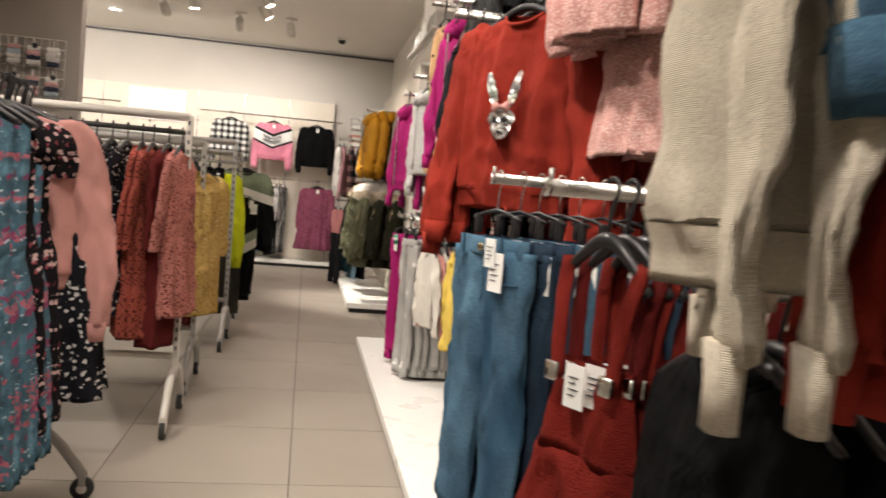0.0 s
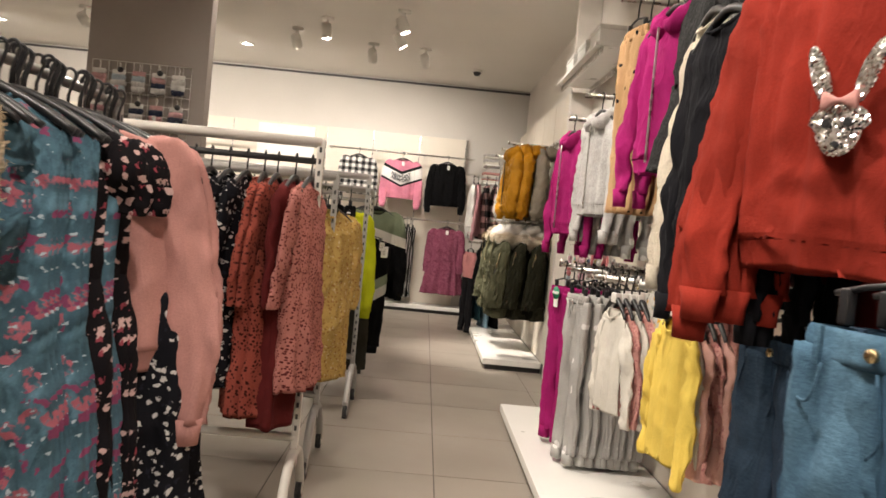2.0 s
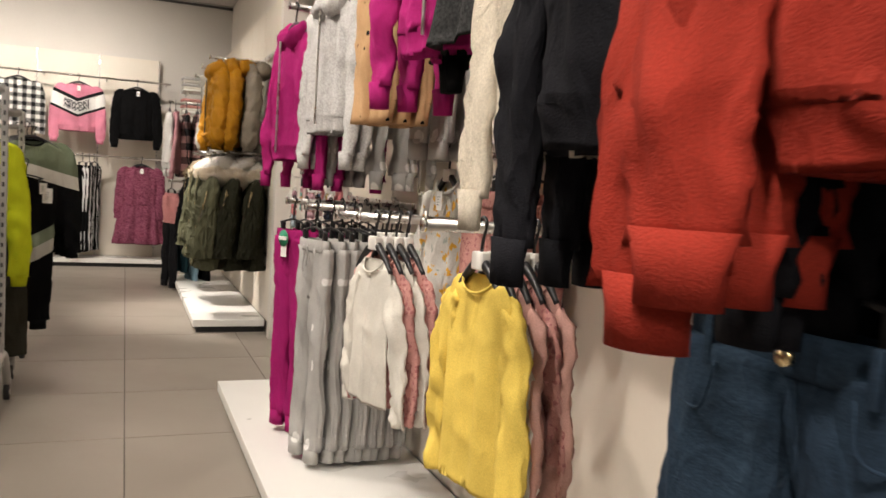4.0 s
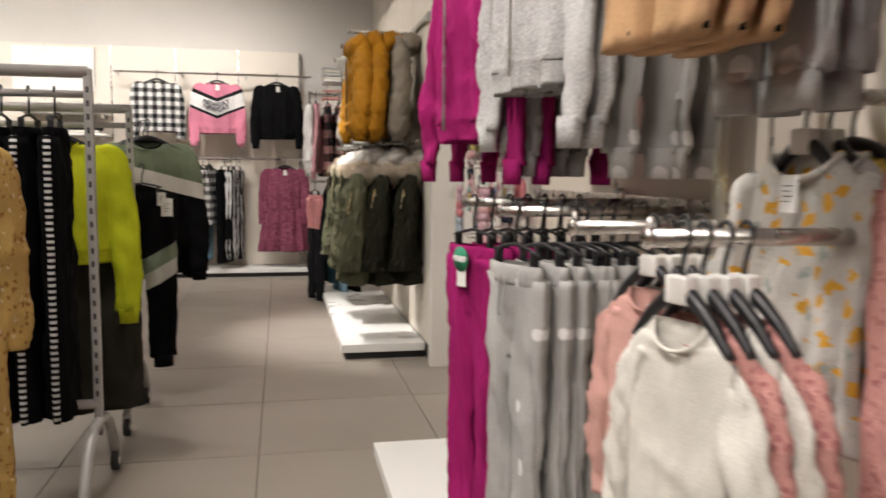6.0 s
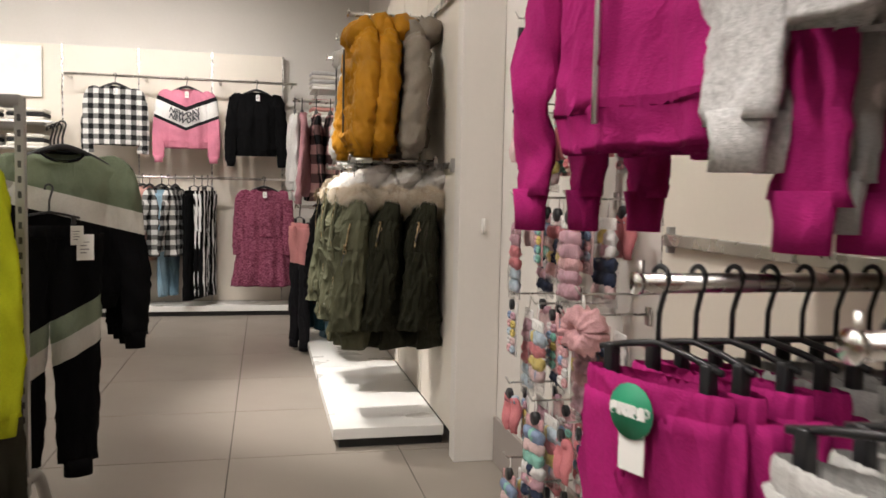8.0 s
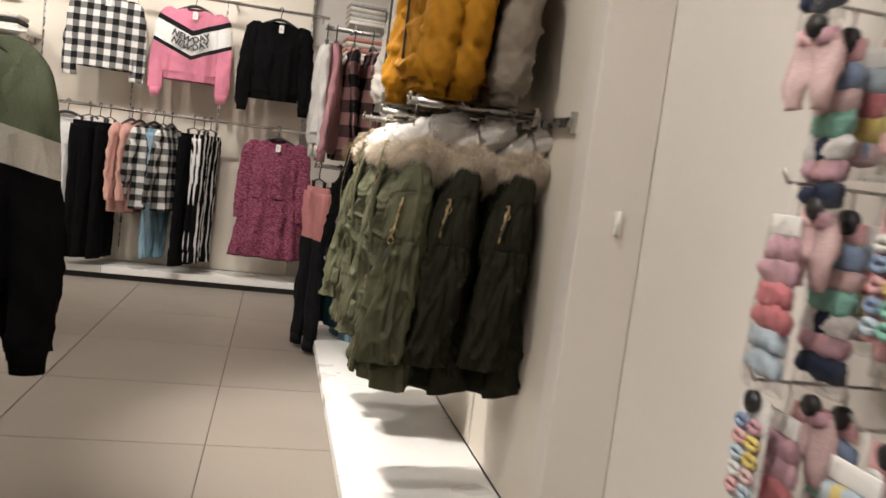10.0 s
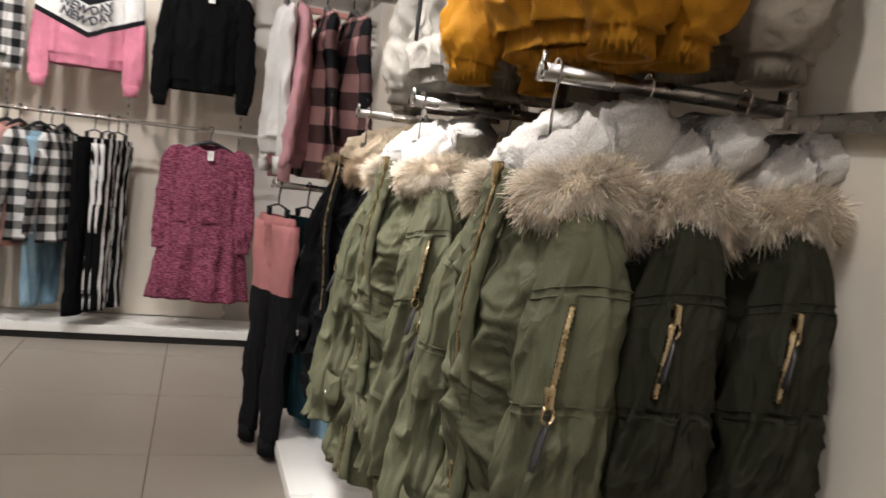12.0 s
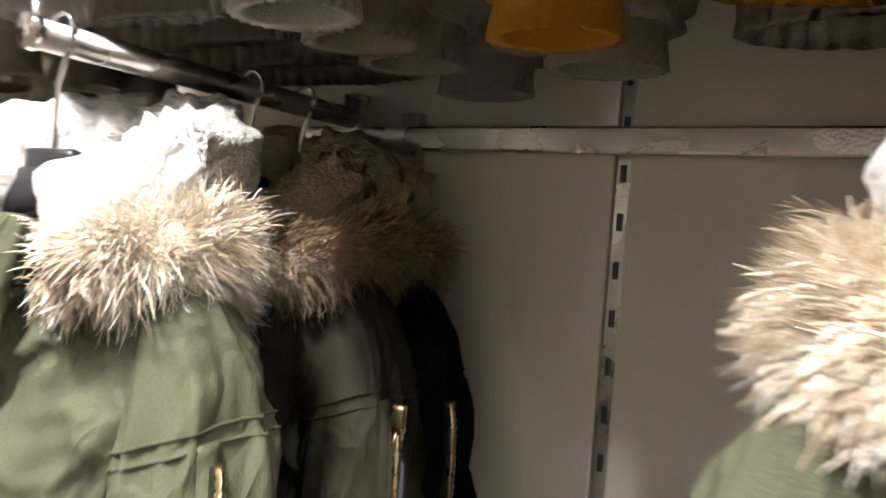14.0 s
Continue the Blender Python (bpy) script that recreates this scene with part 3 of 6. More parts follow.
def price_tag(parent, x=0.0, y=-0.06, z=-0.2, big=1.0):
    t = part("price_tag", boxes(((x - 0.02 * big, y - 0.001, z - 0.065 * big), (x + 0.02 * big, y + 0.001, z))), CARD, parent, "white printed price tag", smooth=False)
    bm = bmesh.new()
    for i in range(4):
        box(bm, (x - 0.012 * big, y - 0.0025, z - (0.02 + 0.009 * i) * big), (x + (0.009 - 0.006 * (i % 2)) * big, y - 0.0012, z - (0.0182 + 0.009 * i) * big))
    part("print", bm, INK, t, smooth=False)


def sleeve_parts(top, fabric, w, drop, length, seed, cuff=None, spread=0.05, sway=0.0, quilt=0.0, fat=1.0):
    for side in (-1, 1):
        rnd = random.Random(seed * 7 + side)
        dy = sway + rnd.uniform(-0.03, 0.03)
        pts = curve_points([(side * w * 0.6, 0, -drop - 0.05), (side * w * 0.93, 0, -drop - 0.085), (side * (w + spread * 0.5), dy * 0.3, -drop - 0.07 - length * 0.35), (side * (w + spread), dy, -drop - 0.07 - length * 0.7), (side * (w + spread * 0.9), dy * 1.3, -drop - 0.07 - length)], 10)
        n = len(pts) - 1
        rad = [(0.070 - 0.024 * i / n) * fat * min(1.0, 0.35 + 0.065 * i) + (quilt * abs(math.sin(i * 0.9)) if quilt else 0) for i in range(n + 1)]
        bm = tube(bmesh.new(), pts, rad, 24, True, 0.006, seed + side * 3.1, 0.36, 11.0, 0.012)
        sl = part("sleeve", bm, fabric, top)
        if cuff:
            e = Vector(pts[-1])
            cp = [e + Vector((0, 0, 0.012)), e - Vector((0, 0, 0.02)), e - Vector((0, 0, 0.05))]
            part("cuff", tube(bmesh.new(), cp, [0.043 * fat, 0.037 * fat, 0.035 * fat], 14, True, 0.002, seed, 0.55), cuff, sl)


def top_garment(name, label, category, fabric, w=0.19, d=0.06, length=0.45, sleeve=0.40, seed=1, drop=0.10, rib=None, hood=False, flare=0.03, fold=0.013, tag=True, spread=0.05, sway=0.0, sleeve_fabric=None, zip_front=False, ruffle=False, wrinkle=0.005):
    top = thing(name, label, category)
    k = drop
    q = min(0.03, d * 0.6)
    prof = [(k, min(0.068, w * 0.48), q + 0.006), (k + 0.012, min(0.10, w * 0.62), q), (k + 0.03, w * 0.74, q), (k + 0.06, w * 0.97, q), (k + 0.11, w, max(q, d * 0.8)), (k + 0.2, w * 0.98, d), (k + length, w * (1 + flare), d * (1 + flare))]
    if w < 0.13:
        prof = [(k, w * 0.52, q + 0.004), (k + 0.006, w * 0.68, q), (k + 0.02, w * 0.86, q), (k + 0.045, w, q)] + prof[4:]
    part("body", skin(prof, 46, 84, fold, seed, wrinkle, scoop=0.035), fabric, top)
    if sleeve:
        sleeve_parts(top, sleeve_fabric or fabric, w, drop, sleeve, seed, rib, spread, sway, 0.0, min(1.0, w / 0.18))
    part("collar", neck_ring(drop, min(0.070, w * 0.5), min(0.034, d * 0.6 + 0.008), 0.0055 if w > 0.13 else 0.003, 0.036), rib or fabric, top)
    if rib:
        e = k + length
        part("hem_band", skin([(e - 0.012, w * (1 + flare) * 1.01, d * (1 + flare) * 1.06), (e + 0.025, w * 0.93, d * 0.9), (e + 0.05, w * 0.91, d * 0.86)], 6, 84, fold, seed, wrinkle, ref=(k, e)), rib, top)
    if hood:
        pts = [(0.085 * math.cos(t), 0.05 * math.sin(t) + 0.02, -drop - 0.005 - 0.05 * max(0, -math.sin(t))) for t in [2 * math.pi * i / 24 for i in range(25)]]
        part("hood", tube(bmesh.new(), pts, 0.034, 12, True, 0.01, seed), fabric, top)
    if zip_front:
        part("zip", tube(bmesh.new(), [(0, -d * 1.12 - 0.012, -k - 0.06 - i * 0.04) for i in range(int(length / 0.04))], 0.004, 6), STEEL, top)
    if ruffle:
        for side in (-1, 1):
            pts = [(side * (0.085 + 0.012 * math.sin(i * 1.3)), -d - 0.018 - 0.012 * math.cos(i * 1.7), -drop - 0.05 - i * 0.025) for i in range(10)]
            part("ruffle", tube(bmesh.new(), pts, 0.022, 10, True, 0.016, seed + side), fabric, top)
    if tag:
        price_tag(top, 0.01, -d - 0.012, -drop - 0.03, 0.85)
    return top


def trousers(name, label, category, fabric, waist=0.15, length=0.78, seed=1, drop=0.13, leg=0.075, hem=0.06, cuff=False, tag=False, round_tag=False, jeans=False, strip=None):
    top = thing(name, label, category)
    pleat = 0.0 if jeans else 0.0028

    def drawn(x, s, sn):
        return pleat * math.sin(x * 2 * math.pi / 0.017 + 3 * noise.noise(Vector((x * 25, s * 8, sn + seed))))

    part("waistband", skin([(drop, waist * 0.97, 0.024), (drop + 0.006, waist, 0.028), (drop + 0.02, waist * 1.01, 0.03), (drop + 0.04, waist * 0.98, 0.030), (drop + 0.046, waist * 0.95, 0.026)], 10, 110, 0.002, seed, 0.003, extra=drawn), fabric, top)
    if cuff:
        for lx in (-0.012, 0.014):
            cord = [(lx + 0.004 * math.sin(i + seed), -0.036 - 0.002 * (i % 2), -drop - 0.024 - 0.012 * i) for i in range(9 if lx < 0 else 7)]
            part("drawstring", tube(bmesh.new(), cord, 0.0028, 7), fabric, top)
    hip = drop + 0.2
    part("hip_panel", skin([(drop + 0.04, waist * 0.97, 0.024), (drop + 0.12, waist * 0.9, 0.022), (hip + 0.02, waist * 0.5, 0.006)], 16, 96, 0.002, seed, 0.005, extra=drawn), fabric, top)
    for side in (-1, 1):
        rnd = random.Random(seed * 5 + side)
        x0, x1 = side * waist * 0.49, side * waist * ((0.68 if jeans else 0.52) + rnd.uniform(-0.05, 0.1))
        z0, z1 = -drop - 0.03, -hip - length + 0.19
        pts = [(x0 + (x1 - x0) * i / 34, rnd.uniform(-0.001, 0.001), z0 + (z1 - z0) * i / 34) for i in range(35)]
        rad = [(waist * 0.55 + (hem - waist * 0.55) * (i / 34) ** 0.8) * (1 + 0.04 * math.sin(math.pi * min(1, i / 10))) for i in range(35)]
        lg = part("leg", tube(bmesh.new(), pts, rad, 34, True, 0.007, seed + side, 0.4, 5.0, 0.009), fabric, top)
        if strip:
            sp = [(x + side * (r + 0.003), y, z) for (x, y, z), r in zip(pts, rad)]
            part("side_stripe", tube(bmesh.new(), sp, 0.011, 8, True), strip, lg, "striped side tape")
        if cuff:
            e = Vector(pts[-1])
            part("cuff", tube(bmesh.new(), [e + Vector((0, 0, 0.01)), e - Vector((0, 0, 0.05))], hem * 0.8, 14, True, 0.002, seed, 0.6), fabric, lg)
    if jeans:
        part("button", tube(bmesh.new(), [(0, -0.036, -drop - 0.024), (0, -0.042, -drop - 0.024)], 0.009, 12), BRASS, top, "brass trouser button")
        for side in (-1, 1):
            pts = curve_points([(side * waist * 0.98, -0.018, -drop - 0.10), (side * waist * 0.6, -0.046, -drop - 0.095), (side * waist * 0.5, -0.044, -drop - 0.045)], 6)
            part("pocket_seam", tube(bmesh.new(), pts, 0.002, 6), fabric, top)
        for lx in (-0.6, 0.6):
            part("belt_loop", boxes(((lx * waist - 0.005, -0.042, -drop - 0.05), (lx * waist + 0.005, -0.034, -drop + 0.002), 0.001)), fabric, top)
        part("fly_seam", tube(bmesh.new(), curve_points([(0.006, -0.034, -drop - 0.045), (0.02, -0.036, -drop - 0.12), (0.0, -0.03, -drop - 0.15)], 5), 0.002, 6), fabric, top)
    if tag:
        price_tag(top, waist * 0.66, -0.052, -drop - 0.03, 1.35)
        price_tag(top, waist * 0.5, -0.056, -drop + 0.0, 1.0)
    if round_tag:
        part("offer_tag", tube(bmesh.new(), [(0, -0.042, -drop - 0.035), (0, -0.044, -drop - 0.035)], 0.034, 24), GREENCARD, top, "round green offer tag")
        part("price_tag", boxes(((-0.02, -0.041, -drop - 0.11), (0.02, -0.039, -drop - 0.03))), CARD, top, smooth=False)
    return top


def skirted(name, label, category, fabric, w=0.19, length=0.8, seed=1, drop=0.10, sleeve=0.0, flare=0.35, fold=0.022, tag=False, ruffle=False, tier=0.0):
    top = top_garment(name, label, category, fabric, w, 0.06, 0.34 if not tier else tier, sleeve, seed, drop, None, False, 0.0, 0.012, tag, 0.03, 0.0, None, False, ruffle)
    k = drop + (0.34 if not tier else tier) - 0.015
    part("skirt", skin([(k, w * 1.01, 0.062), (k + 0.12, w * (1 + flare * 0.5), 0.075), (drop + length, w * (1 + flare), 0.085)], 30, 110, fold, seed + 2, 0.008, 0.0, 0.6), fabric, top)
    return top


def pinafore(label, fabric, seed):
    top = thing("pinafore_dress", label, "dress")
    part("bib", skin([(0.27, 0.075, 0.018), (0.33, 0.085, 0.02), (0.42, 0.105, 0.024)], 10, 48, 0.006, seed), fabric, top)
    part("skirt", skin([(0.41, 0.108, 0.026), (0.52, 0.14, 0.045), (0.80, 0.185, 0.07)], 26, 100, 0.026, seed, 0.008, 0.0, 0.6), fabric, top)
    for side in (-1, 1):
        pts = curve_points([(side * 0.075, 0.0, -0.115), (side * 0.065, -0.018, -0.19), (side * 0.055, -0.026, -0.30)], 5)
        st = part("strap", tube(bmesh.new(), pts, 0.014, 10, True, 0.002, seed, 0.3), fabric, top)
        part("buckle", boxes(((side * 0.056 - 0.013, -0.04, -0.305), (side * 0.056 + 0.013, -0.03, -0.275), 0.004)), CHROME, st, "chrome strap buckle")
    price_tag(top, 0.0, -0.04, -0.27)
    return top


def fur_arc(points, reach, count, seed, droop=0.25, core=0.028, material=None, tuft=26):
    """Faux fur along a line: tufts whose strands lean together at their tips."""
    rnd = random.Random(seed)
    verts, faces = [], []
    pts = [Vector(p) for p in points]
    centre = sum(pts, Vector()) / len(pts)
    for _ in range(count // tuft):
        f = rnd.random() * (len(pts) - 1.001)
        i = int(f)
        p = pts[i].lerp(pts[i + 1], f - i)
        ax = (pts[i + 1] - pts[i]).normalized()
        ra = Vector((rnd.gauss(0, 1), rnd.gauss(0, 1), rnd.gauss(0, 1)))
        out = (ra - ax * ra.dot(ax)).normalized()
        away = (p - centre).normalized()
        root = p + out * core
        lay = noise.noise(root * 14 + Vector((seed, 0, 0)))
        d = (out * 1.0 + away * 0.45 + Vector((0, 0, -droop)) + ax * lay * 1.9 + 0.4 * ra.normalized()).normalized()
        size = reach * rnd.uniform(0.55, 1.2) * (0.8 + 0.5 * noise.noise(root * 22))
        tip = root + d * size + Vector((0, 0, -0.16 * size))
        for _ in range(tuft):
            j = Vector((rnd.gauss(0, 1), rnd.gauss(0, 1), rnd.gauss(0, 1))) * 0.0075
            b = root + j
            ln = rnd.uniform(0.72, 1.12)
            e = b + (tip + j * 0.8 + Vector((rnd.gauss(0, 0.004), rnd.gauss(0, 0.004), rnd.gauss(0, 0.004))) - b) * ln
            m = b.lerp(e, 0.38) + out * 0.14 * size
            n = b.lerp(e, 0.74) + out * 0.09 * size
            side = (e - b).cross(Vector((rnd.random(), rnd.random(), rnd.random() + 0.1))).normalized() * 0.0005
            k = len(verts)
            verts += [b - side, b + side, m + side, m - side, n + side * 0.7, n - side * 0.7, e]
            faces += [(k, k + 1, k + 2, k + 3), (k + 3, k + 2, k + 4, k + 5), (k + 5, k + 4, k + 6)]
    me = bpy.data.meshes.new("fur_trim")
    me.from_pydata(verts, [], faces)
    me.materials.append(material or FUR)
    me.polygons.foreach_set("use_smooth", [True] * len(me.polygons))
    return me


def parka(label, fabric, seed, sherpa=True, count=52000, length=0.72, fur=None):
    top = thing("parka", label, "coat")
    k, w = 0.155, 0.165

    def seams(x, s, sn):
        """Princess seams with ruching, a drawn waist and a yoke seam."""
        u = (abs(x) - 0.088) / 0.016
        ruche = math.exp(-u * u) * (0.0016 * math.sin(s * 2 * math.pi / 0.021 + 3.0 * noise.noise(Vector((x * 30, s * 16, seed)))) - 0.0022)
        groove = -0.005 * math.exp(-(((abs(x) - 0.088) / 0.0035) ** 2))
        v = (s - k - 0.43) / 0.035
        waist = math.exp(-v * v) * 0.005 * math.sin(x * 2 * math.pi / 0.024 + 4 * noise.noise(Vector((x * 20, s * 9, 2.0))))
        tuck = -0.005 * math.exp(-(((s - k - 0.43) / 0.006) ** 2))
        return ruche + groove + waist + tuck + 0.006 * noise.noise(Vector((x * 10 + seed, s * 5.5, sn)))

    prof = [(k, 0.08, 0.05), (k + 0.02, 0.11, 0.06), (k + 0.045, w * 0.80, 0.068), (k + 0.09, w * 0.95, 0.078), (k + 0.25, w * 0.97, 0.092), (k + 0.43, w * 0.88, 0.076), (k + 0.53, w * 1.02, 0.09), (k + length, w * 1.12, 0.098)]
    part("body", skin(prof, 190, 170, 0.018, seed, 0.012, extra=seams), fabric, top)
    for side in (-1, 1):
        rnd = random.Random(seed + side)
        dy = rnd.uniform(-0.015, 0.01)
        line = curve_points([(side * 0.092, 0.004, -k - 0.035), (side * 0.135, 0.0, -k - 0.075), (side * 0.165, dy - 0.020, -k - 0.2), (side * 0.178, dy - 0.036, -k - 0.4), (side * 0.172, dy - 0.06, -k - 0.63)], 20)
        n = 80
        spine = []
        for i in range(n + 1):
            z = line[0].z + (line[-1].z - line[0].z) * i / n
            j = next((j for j in range(len(line) - 1) if line[j + 1].z <= z + 1e-9), len(line) - 2)
            spine.append(line[j].lerp(line[j + 1], (line[j].z - z) / max(1e-6, line[j].z - line[j + 1].z)))

        def at(u, a, lift=0.0, rough=1.0):
            """A point of the sleeve: u runs from the shoulder to the cuff, a is 0 outside and 90 in front."""
            f = max(0.0, min(0.9999, u)) * n
            c = spine[int(f)].lerp(spine[int(f) + 1], f - int(f))
            cap = min(1.0, 0.34 + 1.75 * u ** 0.7)
            rx, ry = (0.056 - 0.014 * u) * cap, (0.066 + 0.004 * u) * cap
            ca, sa = math.cos(a), math.sin(a)
            z = c.z + 0.02 * ca * (1 - u)
            p = Vector((ca * 1.1 + seed, sa * 1.5, z * 8.5 + 0.9 * sa + 0.7 * math.sin(2 * a + seed)))
            p += 0.4 * noise.noise_vector(p + Vector((seed, 0, 0)))
            q = Vector((ca * 1.2 + seed, sa * 3.6, z * 7.5))
            fold = 1.1 * max(0.0, 1 - 2.8 * abs(noise.noise(p + Vector((seed, side, 0))))) ** 1.3 + 0.9 * max(0.0, 1 - 2.6 * abs(noise.noise(q))) ** 1.3 + 0.8 * noise.noise(q * 0.6) - 0.6
            calm = 1.0 - 0.85 * math.exp(-((a - 0.55) / 0.22) ** 2 - ((u - 0.29) / 0.11) ** 2)
            amount = 0.0125 * (0.35 + 0.65 * min(1.0, u * 3)) * (1.15 if u > 0.42 else 0.8) * calm * rough
            gather = 0.0028 * math.sin(z * 2 * math.pi / 0.017) * math.exp(-((a + 0.5) / 0.16) ** 2) * (1.0 if 0.2 < u < 0.62 else 0.0)
            groove = -0.0018 * (math.exp(-((u - 0.185) / 0.005) ** 2) + math.exp(-((u - 0.41) / 0.005) ** 2))
            d = fold * amount + gather + groove + lift
            return Vector((c.x + side * ca * (rx + d), c.y - sa * (ry + d), z))

        rows, cols = 130, 72
        bm = rings(bmesh.new(), [[at(r / rows, 2 * math.pi * j / cols) for j in range(cols)] for r in range(rows + 1)] + [[at(1.0, 2 * math.pi * j / cols, -0.012) + Vector((0, 0, 0.02)) for j in range(cols)]], True, False)
        sl = part("sleeve", bm, fabric, top)
        for u in (0.176, 0.194, 0.402, 0.419):
            part("stitching", tube(bmesh.new(), [at(u, math.radians(-150 + 10 * i), 0.0012) for i in range(31)], 0.0011, 6), fabric, sl)
        a0 = 0.55
        strip = [[at(u, a0 + da, h) for da, h in ((-0.16, -0.004), (-0.15, 0.003), (0.15, 0.003), (0.16, -0.004))] for u in [0.19 + 0.012 * i for i in range(19)]]
        part("arm_pocket", rings(bmesh.new(), strip, True, True), fabric, sl)
        zp = [at(0.212 + 0.0052 * i, a0 - 0.06 + 0.003 * i, 0.0045) for i in range(33)]
        part("zip_tape", tube(bmesh.new(), zp, 0.0062, 8, True, 0, 0, 0.6), F["parkadark"], sl)
        zp = [p + Vector((side * 0.004, -0.002, 0)) for p in zp]
        part("zip", tube(bmesh.new(), zp, [0.0045 if i % 2 else 0.003 for i in range(33)], 8), BRASS, sl, "brass arm pocket zip")
        q = (zp[0] if seed % 2 == 0 else zp[-1]) + Vector((side * 0.005, -0.004, 0))
        part("zip_slider", boxes(((q.x - 0.006, q.y - 0.005, q.z - 0.012), (q.x + 0.006, q.y + 0.004, q.z + 0.012), 0.002)), BRASS, sl)
        part("zip_ring", tube(bmesh.new(), [(q.x, q.y + 0.008 * math.cos(t), q.z - 0.02 + 0.010 * math.sin(t)) for t in [0.5236 * i for i in range(13)]], 0.002, 6), BRASS, sl)
        pull = [(q.x + side * 0.002 * j, q.y - 0.0035 * j, q.z - 0.027 - 0.011 * j) for j in range(6)]
        part("zip_pull", tube(bmesh.new(), pull, [0.003, 0.008, 0.009, 0.009, 0.009, 0.007], 8, True, 0, 0, 0.3), BLACKPLASTIC, sl, "black ribbon zip pull")
        flap = skin([(0, 0.050, 0.006), (0.02, 0.054, 0.012), (0.055, 0.052, 0.014), (0.072, 0.030, 0.009)], 12, 48, 0.001, seed, 0.003)
        bmesh.ops.translate(flap, verts=flap.verts, vec=(side * 0.098, -0.106, -k - 0.50))
        part("pocket_flap", flap, fabric, top)
        part("snap_button", tube(bmesh.new(), [(side * 0.098, -0.116, -k - 0.55), (side * 0.098, -0.123, -k - 0.55)], 0.009, 14), CHROME, top, "shiny snap button")
    zp = curve_points([(0.022, -0.074, -k + 0.004), (0.022, -0.088, -k - 0.05), (0.02, -0.108, -k - 0.2), (0.018, -0.094, -k - 0.42), (0.022, -0.116, -k - length + 0.02)], 24)
    part("front_zip", tube(bmesh.new(), zp, [0.0036 if i % 2 else 0.0024 for i in range(len(zp))], 8), BRASS, top, "brass front zip")
    part("zip_slider", boxes(((0.0165, -0.087, -k - 0.02), (0.0275, -0.074, -k + 0.012), 0.002)), BRASS, top)
    for off in (-0.022, 0.018):
        part("placket", tube(bmesh.new(), [p + Vector((off, 0.006, 0)) for p in zp], 0.0135, 12, True, 0.003, seed, 0.55), fabric, top)
    # standing collar, then the pile-lined hood laid open around it
    col = [(0.088 * math.cos(t), 0.066 * math.sin(t), -k + 0.012) for t in [math.radians(-86 + i * 8.0) for i in range(45)]]
    bm = rings(bmesh.new(), [[Vector(p) + Vector((p[0] * e, p[1] * e, h)) for p in col[::2]] for e, h in ((0.14, -0.055), (0.08, -0.035), (0.0, -0.012), (-0.06, -0.012), (-0.05, -0.035))])
    part("collar", bm, fabric, top)
    turns = [math.radians(-62 + i * 7.6) for i in range(40)]
    hood = [(0.086 * math.cos(t) * (1 + 0.2 * max(0, math.sin(t))), 0.068 * math.sin(t) + 0.03 + 0.03 * max(0, math.sin(t)), -k + 0.05 + 0.024 * math.sin(t) - 0.03 * max(0, -math.sin(t))) for t in turns]
    lin = F["sherpa"] if sherpa else F["fluff"]
    bm = tube(bmesh.new(), hood, [0.034 + 0.012 * max(0, math.sin(t)) + 0.003 * math.sin(i * 1.7) for i, t in enumerate(turns)], 40, True, 0.007, seed, 1.0, 15.0)
    for v in bm.verts:
        v.co += 0.003 * noise.noise_vector(v.co * 60)
    part("hood_lining", bm, lin, top, "white sherpa hood lining" if sherpa else "beige pile hood lining")
    turns = [math.radians(-58 + i * 10.6) for i in range(29)]
    arc = [(0.135 * math.cos(t) * (1 - 0.1 * max(0, math.sin(t))), 0.092 * math.sin(t) + 0.022, -k - 0.002 - 0.035 * max(0, -math.sin(t)) - 0.085 * max(0, math.sin(t)) ** 1.4) for t in turns]
    ob = new("fur_trim", fur_arc(arc, 0.034, count, seed, 0.4, 0.018, fur))
    ob.parent, ob["label"] = top, "faux fur hood trim"
    part("fur_backing", tube(bmesh.new(), arc, 0.021, 14, True, 0.008, seed), fur or F["fluff"], top)
    return top


